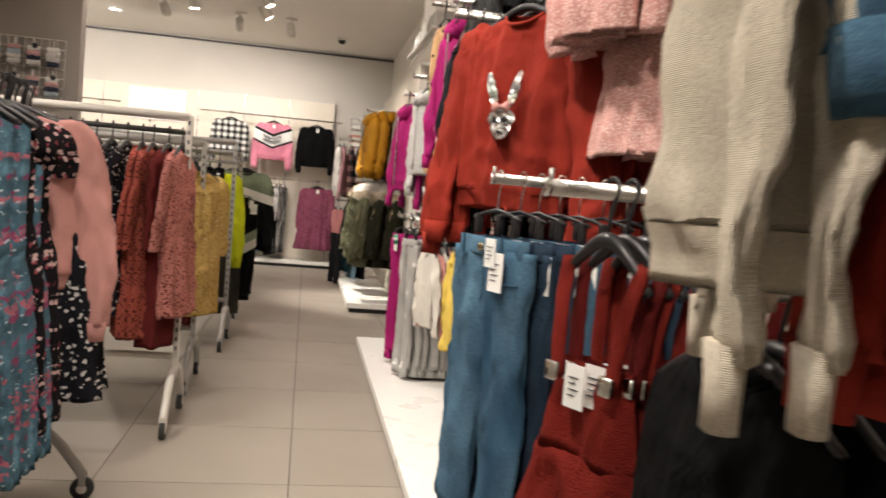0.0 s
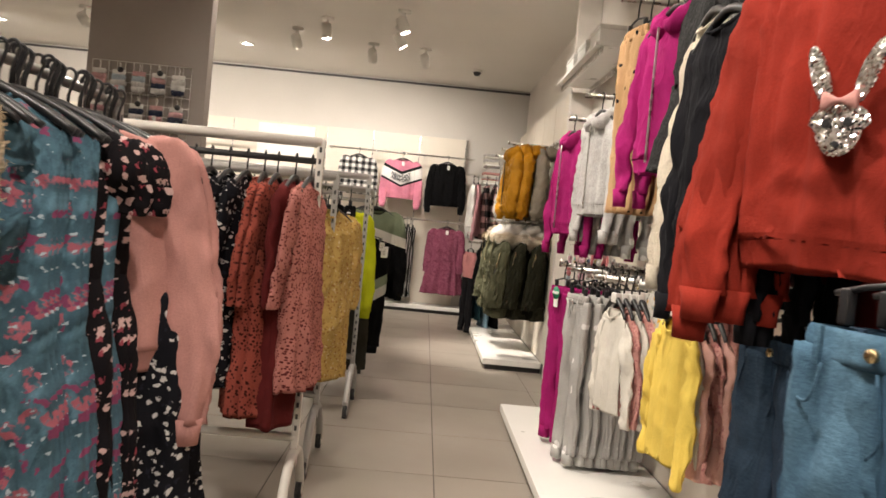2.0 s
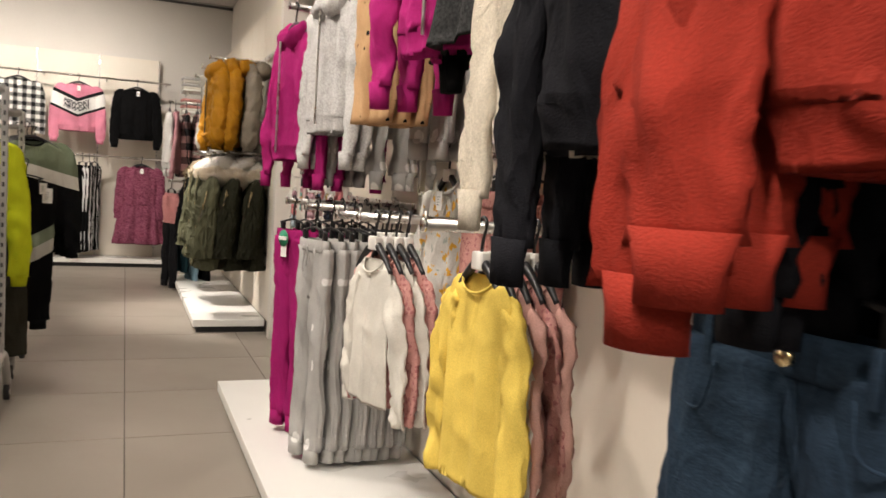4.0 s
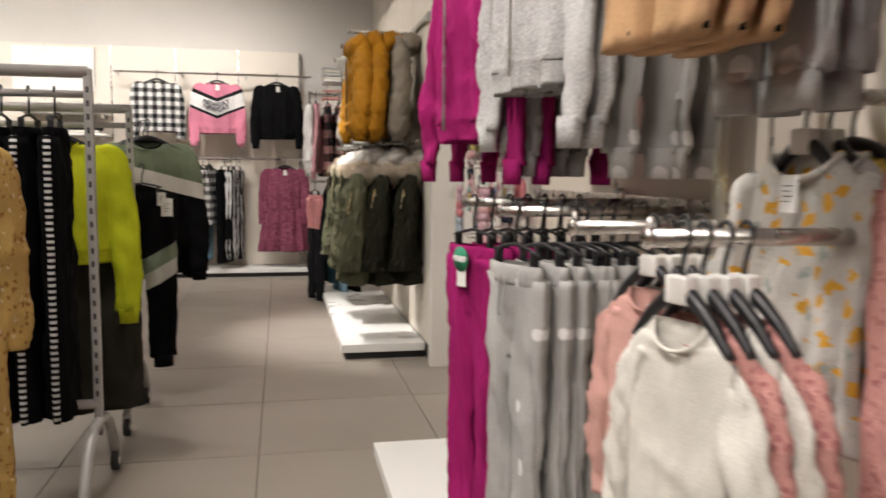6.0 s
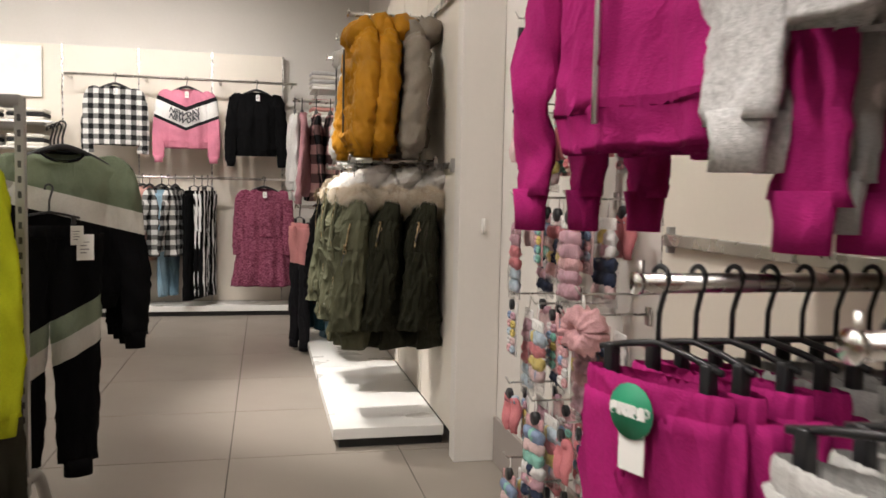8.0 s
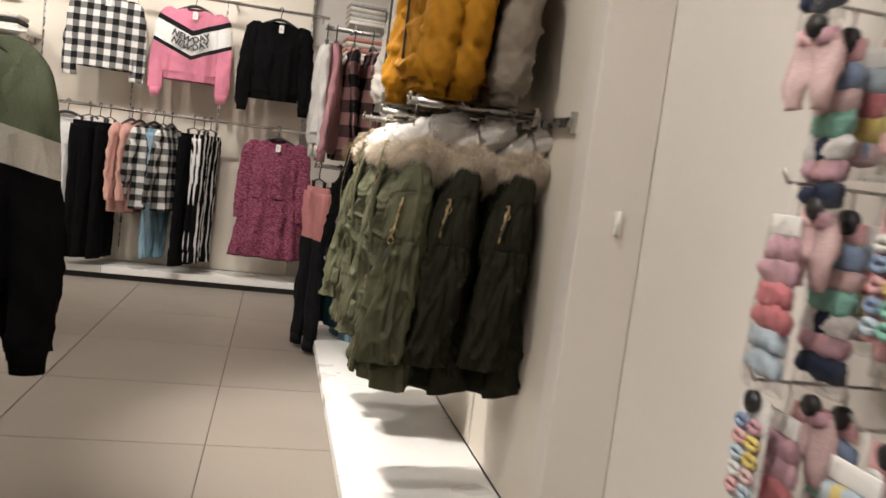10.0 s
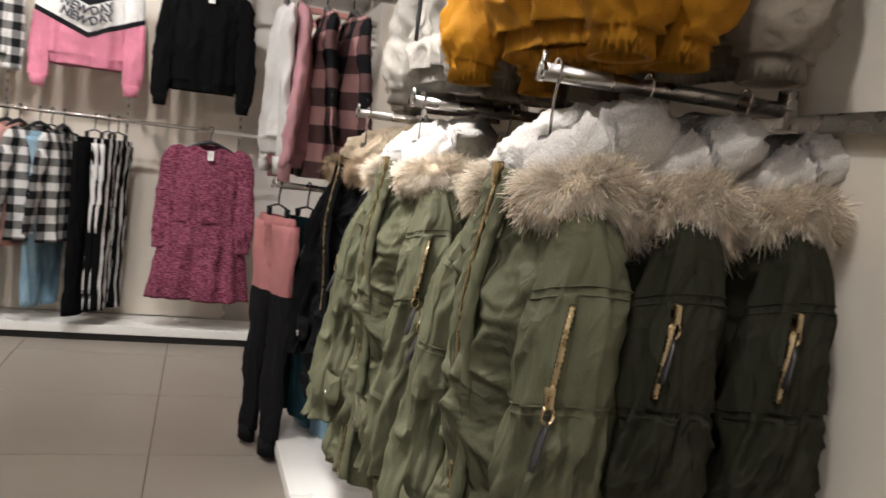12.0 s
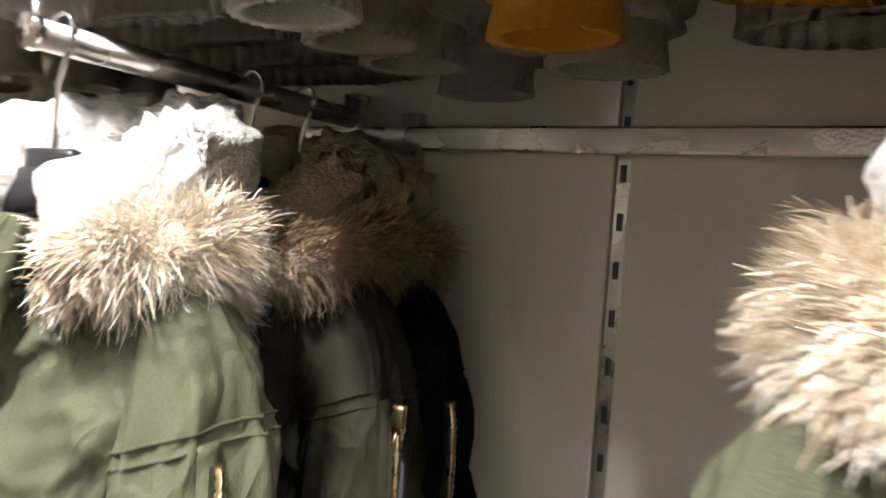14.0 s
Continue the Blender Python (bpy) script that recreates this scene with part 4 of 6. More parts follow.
def puffer(label, fabric, seed, length=0.53, hood=True):
    top = thing("puffer_jacket", label, "jacket")
    k, w = 0.10, 0.155
    prof = [(k, 0.075, 0.045), (k + 0.03, 0.12, 0.05), (k + 0.08, w, 0.055), (k + 0.25, w, 0.066), (k + length - 0.05, w * 1.04, 0.07), (k + length, w * 0.98, 0.055)]
    
    def pucker(x, s, sn):
        off = ((s - k + 0.0575) % 0.115 - 0.0575) / 0.02
        return 0.0042 * math.exp(-off * off) * math.sin(x * 2 * math.pi / 0.026 + 4 * noise.noise(Vector((x * 18, s * 12, sn + seed))))

    part("body", skin(prof, 130, 130, 0.008, seed, 0.012, 0.014, extra=pucker), fabric, top)
    e = k + length

    def gather(x, s, sn):
        return 0.0045 * math.sin(x * 2 * math.pi / 0.02 + 2 * noise.noise(Vector((x * 20, s * 4, sn))))

    part("hem_band", skin([(e - 0.008, w * 0.97, 0.054), (e + 0.012, w * 0.95, 0.05), (e + 0.03, w * 0.96, 0.052)], 6, 140, 0.003, seed, 0.003, extra=gather), fabric, top)
    for side in (-1, 1):
        pts = curve_points([(side * w * 0.5, 0, -k - 0.05), (side * w * 0.95, 0, -k - 0.09), (side * (w + 0.055), -0.01, -k - 0.25), (side * (w + 0.08), -0.03, -k - 0.42), (side * (w + 0.08), -0.04, -k - 0.56)], 14)
        n = len(pts) - 1
        rad = [(0.066 - 0.004 * i / n) * min(1.0, 0.5 + 0.05 * i) + 0.010 * abs(math.sin(math.pi * i / 11.0)) ** 0.4 - (0.016 * max(0, i - n + 4) / 4) for i in range(n + 1)]
        sl = part("sleeve", tube(bmesh.new(), pts, rad, 36, True, 0.008, seed + side, 0.8), fabric, top)
        q = Vector(pts[-1])
        cuff = [[(q.x + (0.046 + g + 0.0026 * math.cos(j * math.pi)) * math.cos(math.pi * j / 24), q.y + (0.036 + g + 0.0026 * math.cos(j * math.pi)) * math.sin(math.pi * j / 24), q.z + h) for j in range(48)] for g, h in ((0.004, 0.012), (-0.003, -0.006), (0.001, -0.032), (-0.008, -0.03), (-0.012, 0.0))]
        part("cuff", rings(bmesh.new(), cuff), fabric, sl)
    part("zip", tube(bmesh.new(), [(0, -0.086, -k - 0.08 - 0.03 * i) for i in range(int(length / 0.036))], 0.005, 6), BLACKPLASTIC, top)
    if hood:
        pts = [(0.10 * math.cos(t), 0.075 * math.sin(t) + 0.03, -k + 0.02 - 0.05 * max(0, -math.sin(t))) for t in [2 * math.pi * i / 24 for i in range(25)]]
        part("hood", tube(bmesh.new(), pts, [0.05 + 0.01 * abs(math.sin(i * 0.8)) for i in range(25)], 14, True, 0.012, seed), fabric, top)
    return top


def add_pile(top, name, reach, per, seed, material):
    """Short soft pile over the body of a garment."""
    rnd = random.Random(seed)
    body = next(c for c in top.children if c.name.startswith("body"))
    verts, faces = [], []
    for v in body.data.vertices:
        for _ in range(per):
            j = Vector((rnd.gauss(0, 0.004), rnd.gauss(0, 0.002), rnd.gauss(0, 0.005)))
            b = v.co + j
            curl = Vector((noise.noise(b * 40), noise.noise(b * 40 + Vector((5, 0, 0))), noise.noise(b * 40 + Vector((0, 5, 0)))))
            d = (v.normal + curl * 1.2 + Vector((rnd.gauss(0, 0.3), rnd.gauss(0, 0.3), rnd.gauss(0, 0.3)))).normalized()
            side = d.cross(Vector((rnd.random(), rnd.random(), 0.3))).normalized() * 0.0012
            e = b + d * reach * rnd.uniform(0.5, 1.2)
            k = len(verts)
            verts += [b - side, b + side, e + side * 0.5, e - side * 0.5]
            faces.append((k, k + 1, k + 2, k + 3))
    me = bpy.data.meshes.new(name)
    me.from_pydata(verts, [], faces)
    me.materials.append(material)
    ob = new(name, me)
    ob.parent = top
    return top


# ---- hangers ----


def hanger(w=0.17, clips=False, metal=CHROME, marker=False, broad=False):
    top = thing("hanger", "black plastic clothes hanger with a metal hook" if not clips else "black plastic clip hanger for trousers", "hanger", None, "clothes hangers")
    pts = [(0.012 * math.cos(t) - 0.0, 0, -0.006 + 0.014 * math.sin(t)) for t in [math.radians(200 - i * 24) for i in range(10)]]
    pts += [(0.004, 0, -0.035), (0, 0, -0.05), (0, 0, -0.115 if broad else -0.085)]
    part("hook", rod(pts, 0.0022 if metal is CHROME else 0.0035, 7), metal, top)
    if marker:
        part("size_marker", boxes(((-0.02, -0.012, -0.1), (0.02, 0.012, -0.062), 0.004)), WHITEPLASTIC, top, "white plastic size marker")
    if clips:
        part("bar", rod([(-w, 0, -0.106), (-w * 0.5, 0, -0.094), (0, 0, -0.086), (w * 0.5, 0, -0.094), (w, 0, -0.106)], 0.0045, 8), BLACKPLASTIC, top)
        for side in (-1, 1):
            part("clip", boxes(((side * w * 0.8 - 0.007, -0.009, -0.146), (side * w * 0.8 + 0.007, 0.009, -0.098), 0.003)), BLACKPLASTIC, top)
    elif broad:
        # broad moulded coat hanger with a flat neck
        arm = curve_points([(-w, 0.0, -0.185), (-w * 0.6, 0, -0.155), (0, 0, -0.13), (w * 0.6, 0, -0.155), (w, 0.0, -0.185)], 6)
        part("shoulder_bar", tube(bmesh.new(), arm, [0.012 + 0.012 * (1 - abs(2 * i / (len(arm) - 1) - 1)) for i in range(len(arm))], 12, True, 0, 0, 0.5), BLACKPLASTIC, top)
        part("neck_plate", boxes(((-0.026, -0.007, -0.155), (0.026, 0.007, -0.098), 0.006)), BLACKPLASTIC, top)
    else:
        arm = curve_points([(-w, 0, -0.155), (-w * 0.55, 0, -0.112), (0, 0, -0.083), (w * 0.55, 0, -0.112), (w, 0, -0.155)], 6)
        part("shoulder_bar", tube(bmesh.new(), arm, [0.006 + 0.006 * (1 - abs(2 * i / (len(arm) - 1) - 1)) for i in range(len(arm))], 10), BLACKPLASTIC, top)
    return top


STORE = {}
HOOK = {}


def hang(key, make, m, clips=False):
    """Hang a garment of that key at the pose m (the top of the hanger's hook), with its own hanger."""
    if key not in STORE:
        STORE[key] = make()
        STORE[key].matrix_world = m
    else:
        copy_thing(STORE[key], m)
    coat = key.startswith("parka") or key in ("mustard", "whitepuff", "beigepuff", "jeans", "jeansdark")
    small = key in ("yellow", "ivory", "peach", "pinkdots", "whitefloral")
    small = "bare" if key.startswith("pinafore") else small
    wide = key.startswith("parka")
    kind = (clips, coat, small, wide)
    if kind not in HOOK:
        HOOK[kind] = hanger(0.13 if coat and not clips else 0.09 if small else 0.095 if clips else 0.17, clips, CHROME if coat else BLACKPLASTIC, small is True, wide)
        HOOK[kind].matrix_world = m
    else:
        copy_thing(HOOK[kind], m)


G = {
    "bunny": lambda: top_garment("sweater", "rust red sweater with a silver sequin rabbit on the chest", "sweater", F["rust"], 0.205, 0.04, 0.50, 0.58, 3, rib=F["rust"], spread=0.075, sway=-0.05, fold=0.020, tag=False),
    "rust": lambda: top_garment("sweater", "plain rust red sweater", "sweater", F["rust"], 0.205, 0.05, 0.48, 0.54, 5, rib=F["rust"], spread=0.08, sway=-0.06, tag=False),
    "denimjacket": lambda: top_garment("jacket", "mid blue denim jacket with a stitched hem", "jacket", F["denim"], 0.18, 0.045, 0.48, 0.44, 81, rib=F["denim"], tag=False),
    "darkred": lambda: top_garment("sweater", "dark red corduroy top", "sweater", F["darkred"], 0.20, 0.05, 0.74, 0.5, 6, tag=False),
    "navy": lambda: top_garment("sweater", "navy blue sweatshirt", "sweater", F["navy"], 0.15, 0.04, 0.46, 0.56, 7, rib=F["navy"], tag=False, spread=0.05),
    "black": lambda: top_garment("sweater", "black cropped sweatshirt with a white price tag", "sweater", F["black"], 0.195, 0.045, 0.53, 0.56, 8, rib=F["black"], spread=0.035),
    "cream": lambda: top_garment("sweater", "chunky cream knitted jumper", "sweater", F["cream"], 0.11, 0.035, 0.64, 0.66, 9, fold=0.016, rib=F["cream"], tag=False),
    "charcoal": lambda: skirted("dress", "charcoal jersey dress", "dress", F["charcoal"], 0.18, 0.6, 10, sleeve=0.3),
    "magenta": lambda: top_garment("hoodie", "magenta pink zip hoodie", "hoodie", F["magenta"], 0.165, 0.045, 0.48, 0.52, 11, rib=F["magenta"], hood=True, tag=False, spread=0.08, zip_front=True),
    "greyhood": lambda: top_garment("hoodie", "heather grey zip hoodie", "hoodie", F["heather"], 0.165, 0.035, 0.44, 0.50, 12, rib=F["heather"], hood=True, zip_front=True, tag=False),
    "greydots": lambda: top_garment("hoodie", "grey hoodie with pale dots", "hoodie", F["heatherdots"], 0.17, 0.035, 0.44, 0.56, 13, rib=F["heatherdots"], hood=True, tag=False, spread=0.04),
    "pinkprint": lambda: skirted("dress", "rose print dress with pale flecks", "dress", F["pinkprint"], 0.16, 0.68, 14, sleeve=0.3, flare=0.3),
    "pinkset": lambda: top_garment("pyjama_top", "rose print top with pale flecks", "top", F["pinkprint"], 0.15, 0.04, 0.42, 0.36, 15, fold=0.02, tag=False),
    "yellow": lambda: top_garment("shirt", "lemon yellow long-sleeved T-shirt", "shirt", F["lemon"], 0.12, 0.016, 0.44, 0.40, 16, drop=0.11, tag=False, fold=0.007, wrinkle=0.002, spread=0.065),
    "ivory": lambda: top_garment("shirt", "ivory long-sleeved T-shirt", "shirt", F["ivory"], 0.098, 0.016, 0.40, 0.36, 17, drop=0.125, spread=0.055, tag=False, fold=0.007, wrinkle=0.002),
    "peach": lambda: top_garment("shirt", "peach pink long-sleeved T-shirt", "shirt", F["peach"], 0.105, 0.016, 0.40, 0.36, 18, drop=0.125, spread=0.055, tag=False, fold=0.007, wrinkle=0.002),
    "pinkdots": lambda: top_garment("shirt", "pink long-sleeved T-shirt with small dots", "shirt", F["pinkdots"], 0.10, 0.018, 0.40, 0.36, 19, drop=0.12, spread=0.055, tag=False, wrinkle=0.003),
    "whitefloral": lambda: top_garment("shirt", "white long-sleeved T-shirt with yellow flowers", "shirt", F["whitefloral"], 0.14, 0.02, 0.42, 0.4, 20, tag=True, wrinkle=0.003),
    "lemonfloral": lambda: top_garment("shirt", "lemon yellow cardigan with buttons", "cardigan", F["lemon"], 0.14, 0.02, 0.44, 0.4, 79, tag=True, wrinkle=0.003),
    "creamshort": lambda: top_garment("sweater", "cream ribbed knit jumper", "sweater", F["cream"], 0.13, 0.04, 0.52, 0.56, 80, spread=0.03, rib=F["cream"], tag=False, fold=0.016),
    "pyjama": lambda: trousers("sleepsuit", "pink dotted leggings", "leggings", F["pinkdots"], 0.14, 0.75, 21),
    "magpant": lambda: trousers("joggers", "magenta pink joggers with a green offer tag", "joggers", F["magenta"], 0.115, 0.76, 22, hem=0.05, cuff=True, round_tag=True),
    "magpant2": lambda: trousers("joggers", "magenta pink joggers", "joggers", F["magenta"], 0.115, 0.76, 23, hem=0.05, cuff=True),
    "greypant": lambda: trousers("joggers", "grey joggers with pale dots", "joggers", F["heatherdots"], 0.11, 0.76, 24, hem=0.05, cuff=True),
    "polka": lambda: trousers("trousers", "tan trousers with black polka dots", "trousers", F["polka"], 0.115, 0.72, 25, hem=0.06),
    "jeans": lambda: trousers("jeans", "mid blue jeans with white paper tags", "jeans", F["denim"], 0.135, 0.66, 26, hem=0.066, drop=0.15, tag=True, jeans=True),
    "jeansdark": lambda: trousers("jeans", "dark blue jeans with white paper tags", "jeans", F["darkdenim"], 0.13, 0.66, 27, hem=0.06, drop=0.15, tag=True, jeans=True),
    "pinafore": lambda: pinafore("red corduroy pinafore dress with buckled straps", F["cordred"], 28),
    "pinafore2": lambda: pinafore("dark red corduroy pinafore dress with buckled straps", F["darkred"], 29),
    "denimshorts": lambda: trousers("shorts", "dark blue denim shorts", "shorts", F["darkdenim"], 0.15, 0.36, 30, hem=0.1, jeans=True),
    "blackskirt": lambda: skirted("dress", "long black jersey dress", "dress", F["black"], 0.18, 0.92, 31, sleeve=0, flare=0.4),
    "parka1": lambda: parka("olive green parka with fur-trimmed sherpa hood", F["parka"], 41),
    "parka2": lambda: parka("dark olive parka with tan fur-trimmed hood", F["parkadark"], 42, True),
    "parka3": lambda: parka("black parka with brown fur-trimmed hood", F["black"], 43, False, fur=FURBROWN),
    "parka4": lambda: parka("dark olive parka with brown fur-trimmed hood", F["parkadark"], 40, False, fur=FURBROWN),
    "mustard": lambda: puffer("mustard yellow quilted puffer jacket", F["mustard"], 44),
    "whitepuff": lambda: puffer("white quilted puffer jacket", F["whitenylon"], 45),
    "beigepuff": lambda: puffer("beige quilted puffer jacket", F["beigenylon"], 46),
    "pinkplaid": lambda: top_garment("overshirt", "pink, grey and black checked overshirt", "shirt", F["pinkplaid"], 0.19, 0.06, 0.62, 0.52, 47, spread=0.02, tag=False, sleeve_fabric=F["pinkplaid"]),
    "pinkcoat": lambda: top_garment("sweater", "dusty pink sweatshirt", "sweater", F["coolpink"], 0.22, 0.06, 0.54, 0.52, 48, spread=0.08, rib=F["coolpink"], tag=False),
    "pinkblack": lambda: trousers("joggers", "pink and black colour-block joggers", "joggers", F["pinkblock"], 0.15, 0.85, 49, cuff=True),
    "white": lambda: top_garment("sweatshirt", "plain white sweatshirt with ribbed cuffs", "sweatshirt", F["white"], 0.2, 0.05, 0.5, 0.5, 77, rib=F["white"], tag=False),
    "blackjog": lambda: trousers("joggers", "black joggers", "joggers", F["black"], 0.15, 0.85, 50, cuff=True),
    "tealpant": lambda: trousers("leggings", "dark teal leggings", "leggings", F["teal"], 0.14, 0.75, 51),
    "plaidshirt": lambda: top_garment("shirt", "black and white checked flannel shirt", "shirt", F["plaid"], 0.195, 0.05, 0.52, 0.52, 52, spread=0.035, tag=True),
    "newday": lambda: top_garment("sweatshirt", "pink sweatshirt with a white chevron reading NEWDAY", "sweatshirt", F["chevpink"], 0.205, 0.05, 0.48, 0.54, 53, rib=F["pink"], sleeve_fabric=F["chevpink"], spread=0.035),
    "burgundy": lambda: skirted("dress", "burgundy print dress with gathered skirt", "dress", F["burgundy"], 0.195, 0.90, 54, sleeve=0.54, flare=0.5, fold=0.036, tag=True, tier=0.45),
    "track": lambda: trousers("track_pants", "black track pants with white side stripes", "trousers", F["track"], 0.14, 0.95, 55),
    "blackpant": lambda: trousers("trousers", "black trousers", "trousers", F["black"], 0.16, 0.98, 56, hem=0.09),
    "checkshirt": lambda: top_garment("shirt", "black, blue and white checked shirt", "shirt", F["plaid"], 0.2, 0.06, 0.62, 0.5, 57, tag=False),
    "peachshirt": lambda: top_garment("shirt", "peach pink long shirt", "shirt", F["peach"], 0.19, 0.06, 0.66, 0.5, 58, tag=False),
    "bluepant": lambda: trousers("jeans", "light blue jeans", "jeans", F["lightblue"], 0.15, 0.95, 59),
    "whitesweat": lambda: top_garment("sweatshirt", "white sweatshirt with a small print", "sweatshirt", F["white"], 0.21, 0.06, 0.6, 0.66, 60, rib=F["white"], tag=False),
    "floralblue": lambda: skirted("dress", "teal blue floral dress with ruffles", "dress", F["bluefloral"], 0.155, 1.02, 61, sleeve=0.0, flare=0.4, fold=0.024, ruffle=True, tier=0.45),
    "floralblack": lambda: skirted("dress", "black dress with small pale flowers", "dress", F["blackfloral"], 0.165, 0.95, 62, sleeve=0.12, flare=0.4, fold=0.02),
    "starblack": lambda: skirted("dress", "black dress with white star flecks", "dress", F["blackstar"], 0.2, 0.92, 63, sleeve=0, flare=0.55, fold=0.028),
    "blush": lambda: top_garment("sweatshirt", "blush pink sweatshirt", "sweatshirt", F["blush"], 0.21, 0.06, 0.5, 0.60, 64, rib=F["blush"], tag=False, spread=0.07),
    "vest": lambda: add_pile(top_garment("gilet", "fluffy cream teddy gilet", "gilet", F["fluff"], 0.18, 0.07, 0.62, 0, 65, tag=False, fold=0.016), "pile", 0.013, 5, 65, F["fluff"]),
    "animaldress": lambda: skirted("dress", "rust animal print dress", "dress", F["animal"], 0.19, 0.88, 67, sleeve=0.4, flare=0.15, fold=0.02),
    "animalpink": lambda: skirted("dress", "rose animal print dress", "dress", F["animalpink"], 0.19, 0.78, 68, sleeve=0.4, flare=0.15, fold=0.02),
    "winetop": lambda: skirted("dress", "wine red jersey dress", "dress", F["wine"], 0.18, 0.92, 69, sleeve=0.4, flare=0.1),
    "blackdress": lambda: skirted("dress", "black patterned dress", "dress", F["blackstar"], 0.18, 0.78, 70, sleeve=0.4, flare=0.15),
    "mustardfloral": lambda: skirted("dress", "yellow dress with small brown flowers", "dress", F["mustardfloral"], 0.18, 0.82, 71, sleeve=0.42, flare=0.1, fold=0.016),
    "lime": lambda: top_garment("sweatshirt", "lime green sweatshirt", "sweatshirt", F["lime"], 0.2, 0.07, 0.44, 0.62, 72, rib=F["lime"], tag=False, spread=0.04),
    "sageblock": lambda: top_garment("sweatshirt", "sage, white and black colour-block sweatshirt", "sweatshirt", F["sageblock"], 0.19, 0.06, 0.52, 0.6, 73, rib=F["black"], tag=False, spread=0.05),
    "blackchev": lambda: trousers("joggers", "black joggers with sage and white chevrons", "joggers", F["blackchev"], 0.16, 0.82, 74, cuff=True, tag=True),
    "khakipant": lambda: trousers("trousers", "dark khaki cord trousers", "trousers", F["khaki"], 0.15, 0.75, 75, hem=0.09),
    "rungpant": lambda: trousers("trousers", "black trousers with a striped side seam", "trousers", F["black"], 0.14, 0.95, 76, hem=0.09, strip=F["rungs"]),
}


def put(key, x, y, z, rz, tilt=0.0, clips=False):
    hang(key, G[key], pose(x, y, z, 0, tilt, rz), clips)


AISLE = -90


def arm(x0, x1, y, z, metal=STEEL, group="face-out arms", riser=0.0):
    """A face-out display arm from the wall to the aisle."""
    top = thing("face_out_rail", "brushed steel face-out rail on the wall", "clothes rail", pose(x1, y, z), group)
    part("bar", rod([(0, 0, 0), (x0 - x1, 0, 0)], 0.0125, 12), metal, top)
    part("end_stop", rod([(x0 - x1 + 0.004, 0, 0), (x0 - x1 + 0.004, 0, 0.028)], 0.004, 8), metal, top)
    part("end_cap", rod([(x0 - x1 - 0.004, 0, 0), (x0 - x1 + 0.003, 0, 0)], 0.0145, 12), CHROME, top)
    part("bracket", boxes(((-0.02, -0.012, -0.03), (0.002, 0.012, 0.03), 0.003)), metal, top)
    if riser:
        part("riser", boxes(((-0.20, -0.009, -0.012), (-0.182, 0.009, riser), 0.002)), metal, top, "square steel riser", smooth=False)
        part("crossbar", boxes(((-0.19, -0.009, riser - 0.016), (0.0, 0.009, riser), 0.002)), metal, top, smooth=False)


def cross_rail(x, y0, y1, z):
    top = thing("wall_rail", "flat brushed steel rail fixed to the wall uprights", "rail", pose(x, y0, z))
    part("bar", boxes(((-0.008, 0, -0.014), (0.006, y1 - y0, 0.014), 0.003)), STEEL, top, smooth=False)
    n = max(2, int((y1 - y0) / 0.7) + 1)
    for i in range(n):
        q = (y1 - y0) * i / (n - 1) if n > 1 else 0
        part("bracket", boxes(((0.0, max(0, q - 0.012), -0.03), (0.035, min(y1 - y0, q + 0.012), 0.03))), GREYMETAL, top, smooth=False)


def column(keys, y, z, xs, clips=False, rz=AISLE, jitter=6.0, seed=0):
    rnd = random.Random(seed + int(y * 100))
    for key, x in zip(keys, xs):
        put(key, x, y, z + 0.013, rz + rnd.uniform(-jitter, jitter), 0, clips)


# side wall, children's clothes: lower arms
W = 0.19
LOW = [
    (1.84, 1.13, -0.42, ["blackskirt", "blackskirt", "blackskirt", "blackskirt", "blackskirt"], [-0.36, -0.31, -0.26, -0.2, -0.1], False),
    (2.11, 1.235, -0.53, ["pinafore", "pinafore2", "pinafore", "pinafore", "pinafore2", "pinafore2", "pinafore2", "pinafore2"], [-0.43, -0.40, -0.37, -0.34, -0.31, -0.27, -0.2, -0.1], False),
    (2.81, 1.26, -0.45, ["jeans", "jeansdark", "jeansdark", "jeans", "jeansdark", "jeansdark", "jeans", "jeansdark", "jeansdark"], [-0.43, -0.375, -0.33, -0.28, -0.23, -0.17, -0.11, -0.05, 0.02], True),
    (3.40, 1.16, -0.30, ["denimshorts"] * 5, [-0.28 + 0.06 * i for i in range(5)], True),
    (4.30, 1.08, -0.344, ["yellow", "ivory", "peach", "pinkdots", "peach"], [-0.215, -0.185, -0.155, -0.125, -0.095], False),
    (4.72, 1.27, -0.02, ["pyjama", "pyjama", "pyjama"], [0.02, 0.06, 0.10], True),
    (5.03, 1.26, -0.03, ["whitefloral", "whitefloral", "lemonfloral"], [0.0, 0.04, 0.08], False),
    (4.92, 1.06, -0.30, ["ivory", "pinkdots", "ivory", "pinkdots"], [-0.25, -0.22, -0.19, -0.16], False),
    (5.257, 1.05, -0.275, ["peach", "ivory", "peach", "pinkdots"], [-0.125, -0.095, -0.065, -0.035], False),
    (5.70, 1.055, -0.28, ["greypant"] * 9, [-0.24, -0.18, -0.14, -0.105, -0.075, -0.04, -0.01, 0.03, 0.07], True),
    (6.06, 1.062, -0.28, ["magpant", "magpant2", "magpant2", "magpant2", "greypant", "greypant", "greypant"], [-0.25 + 0.05 * i for i in range(7)], True),
]
for ay, az, ax, keys, xs, clips in LOW:
    arm(ax, W, ay, az, riser=0.36 if keys[0] in ("yellow", "peach") else 0.0)
    column(keys, ay, az, xs, clips, {"jeans": -64, "pinafore": -66, "greypant": -70, "magpant": -72, "yellow": -80, "ivory": -80, "peach": -76}.get(keys[0], -82))
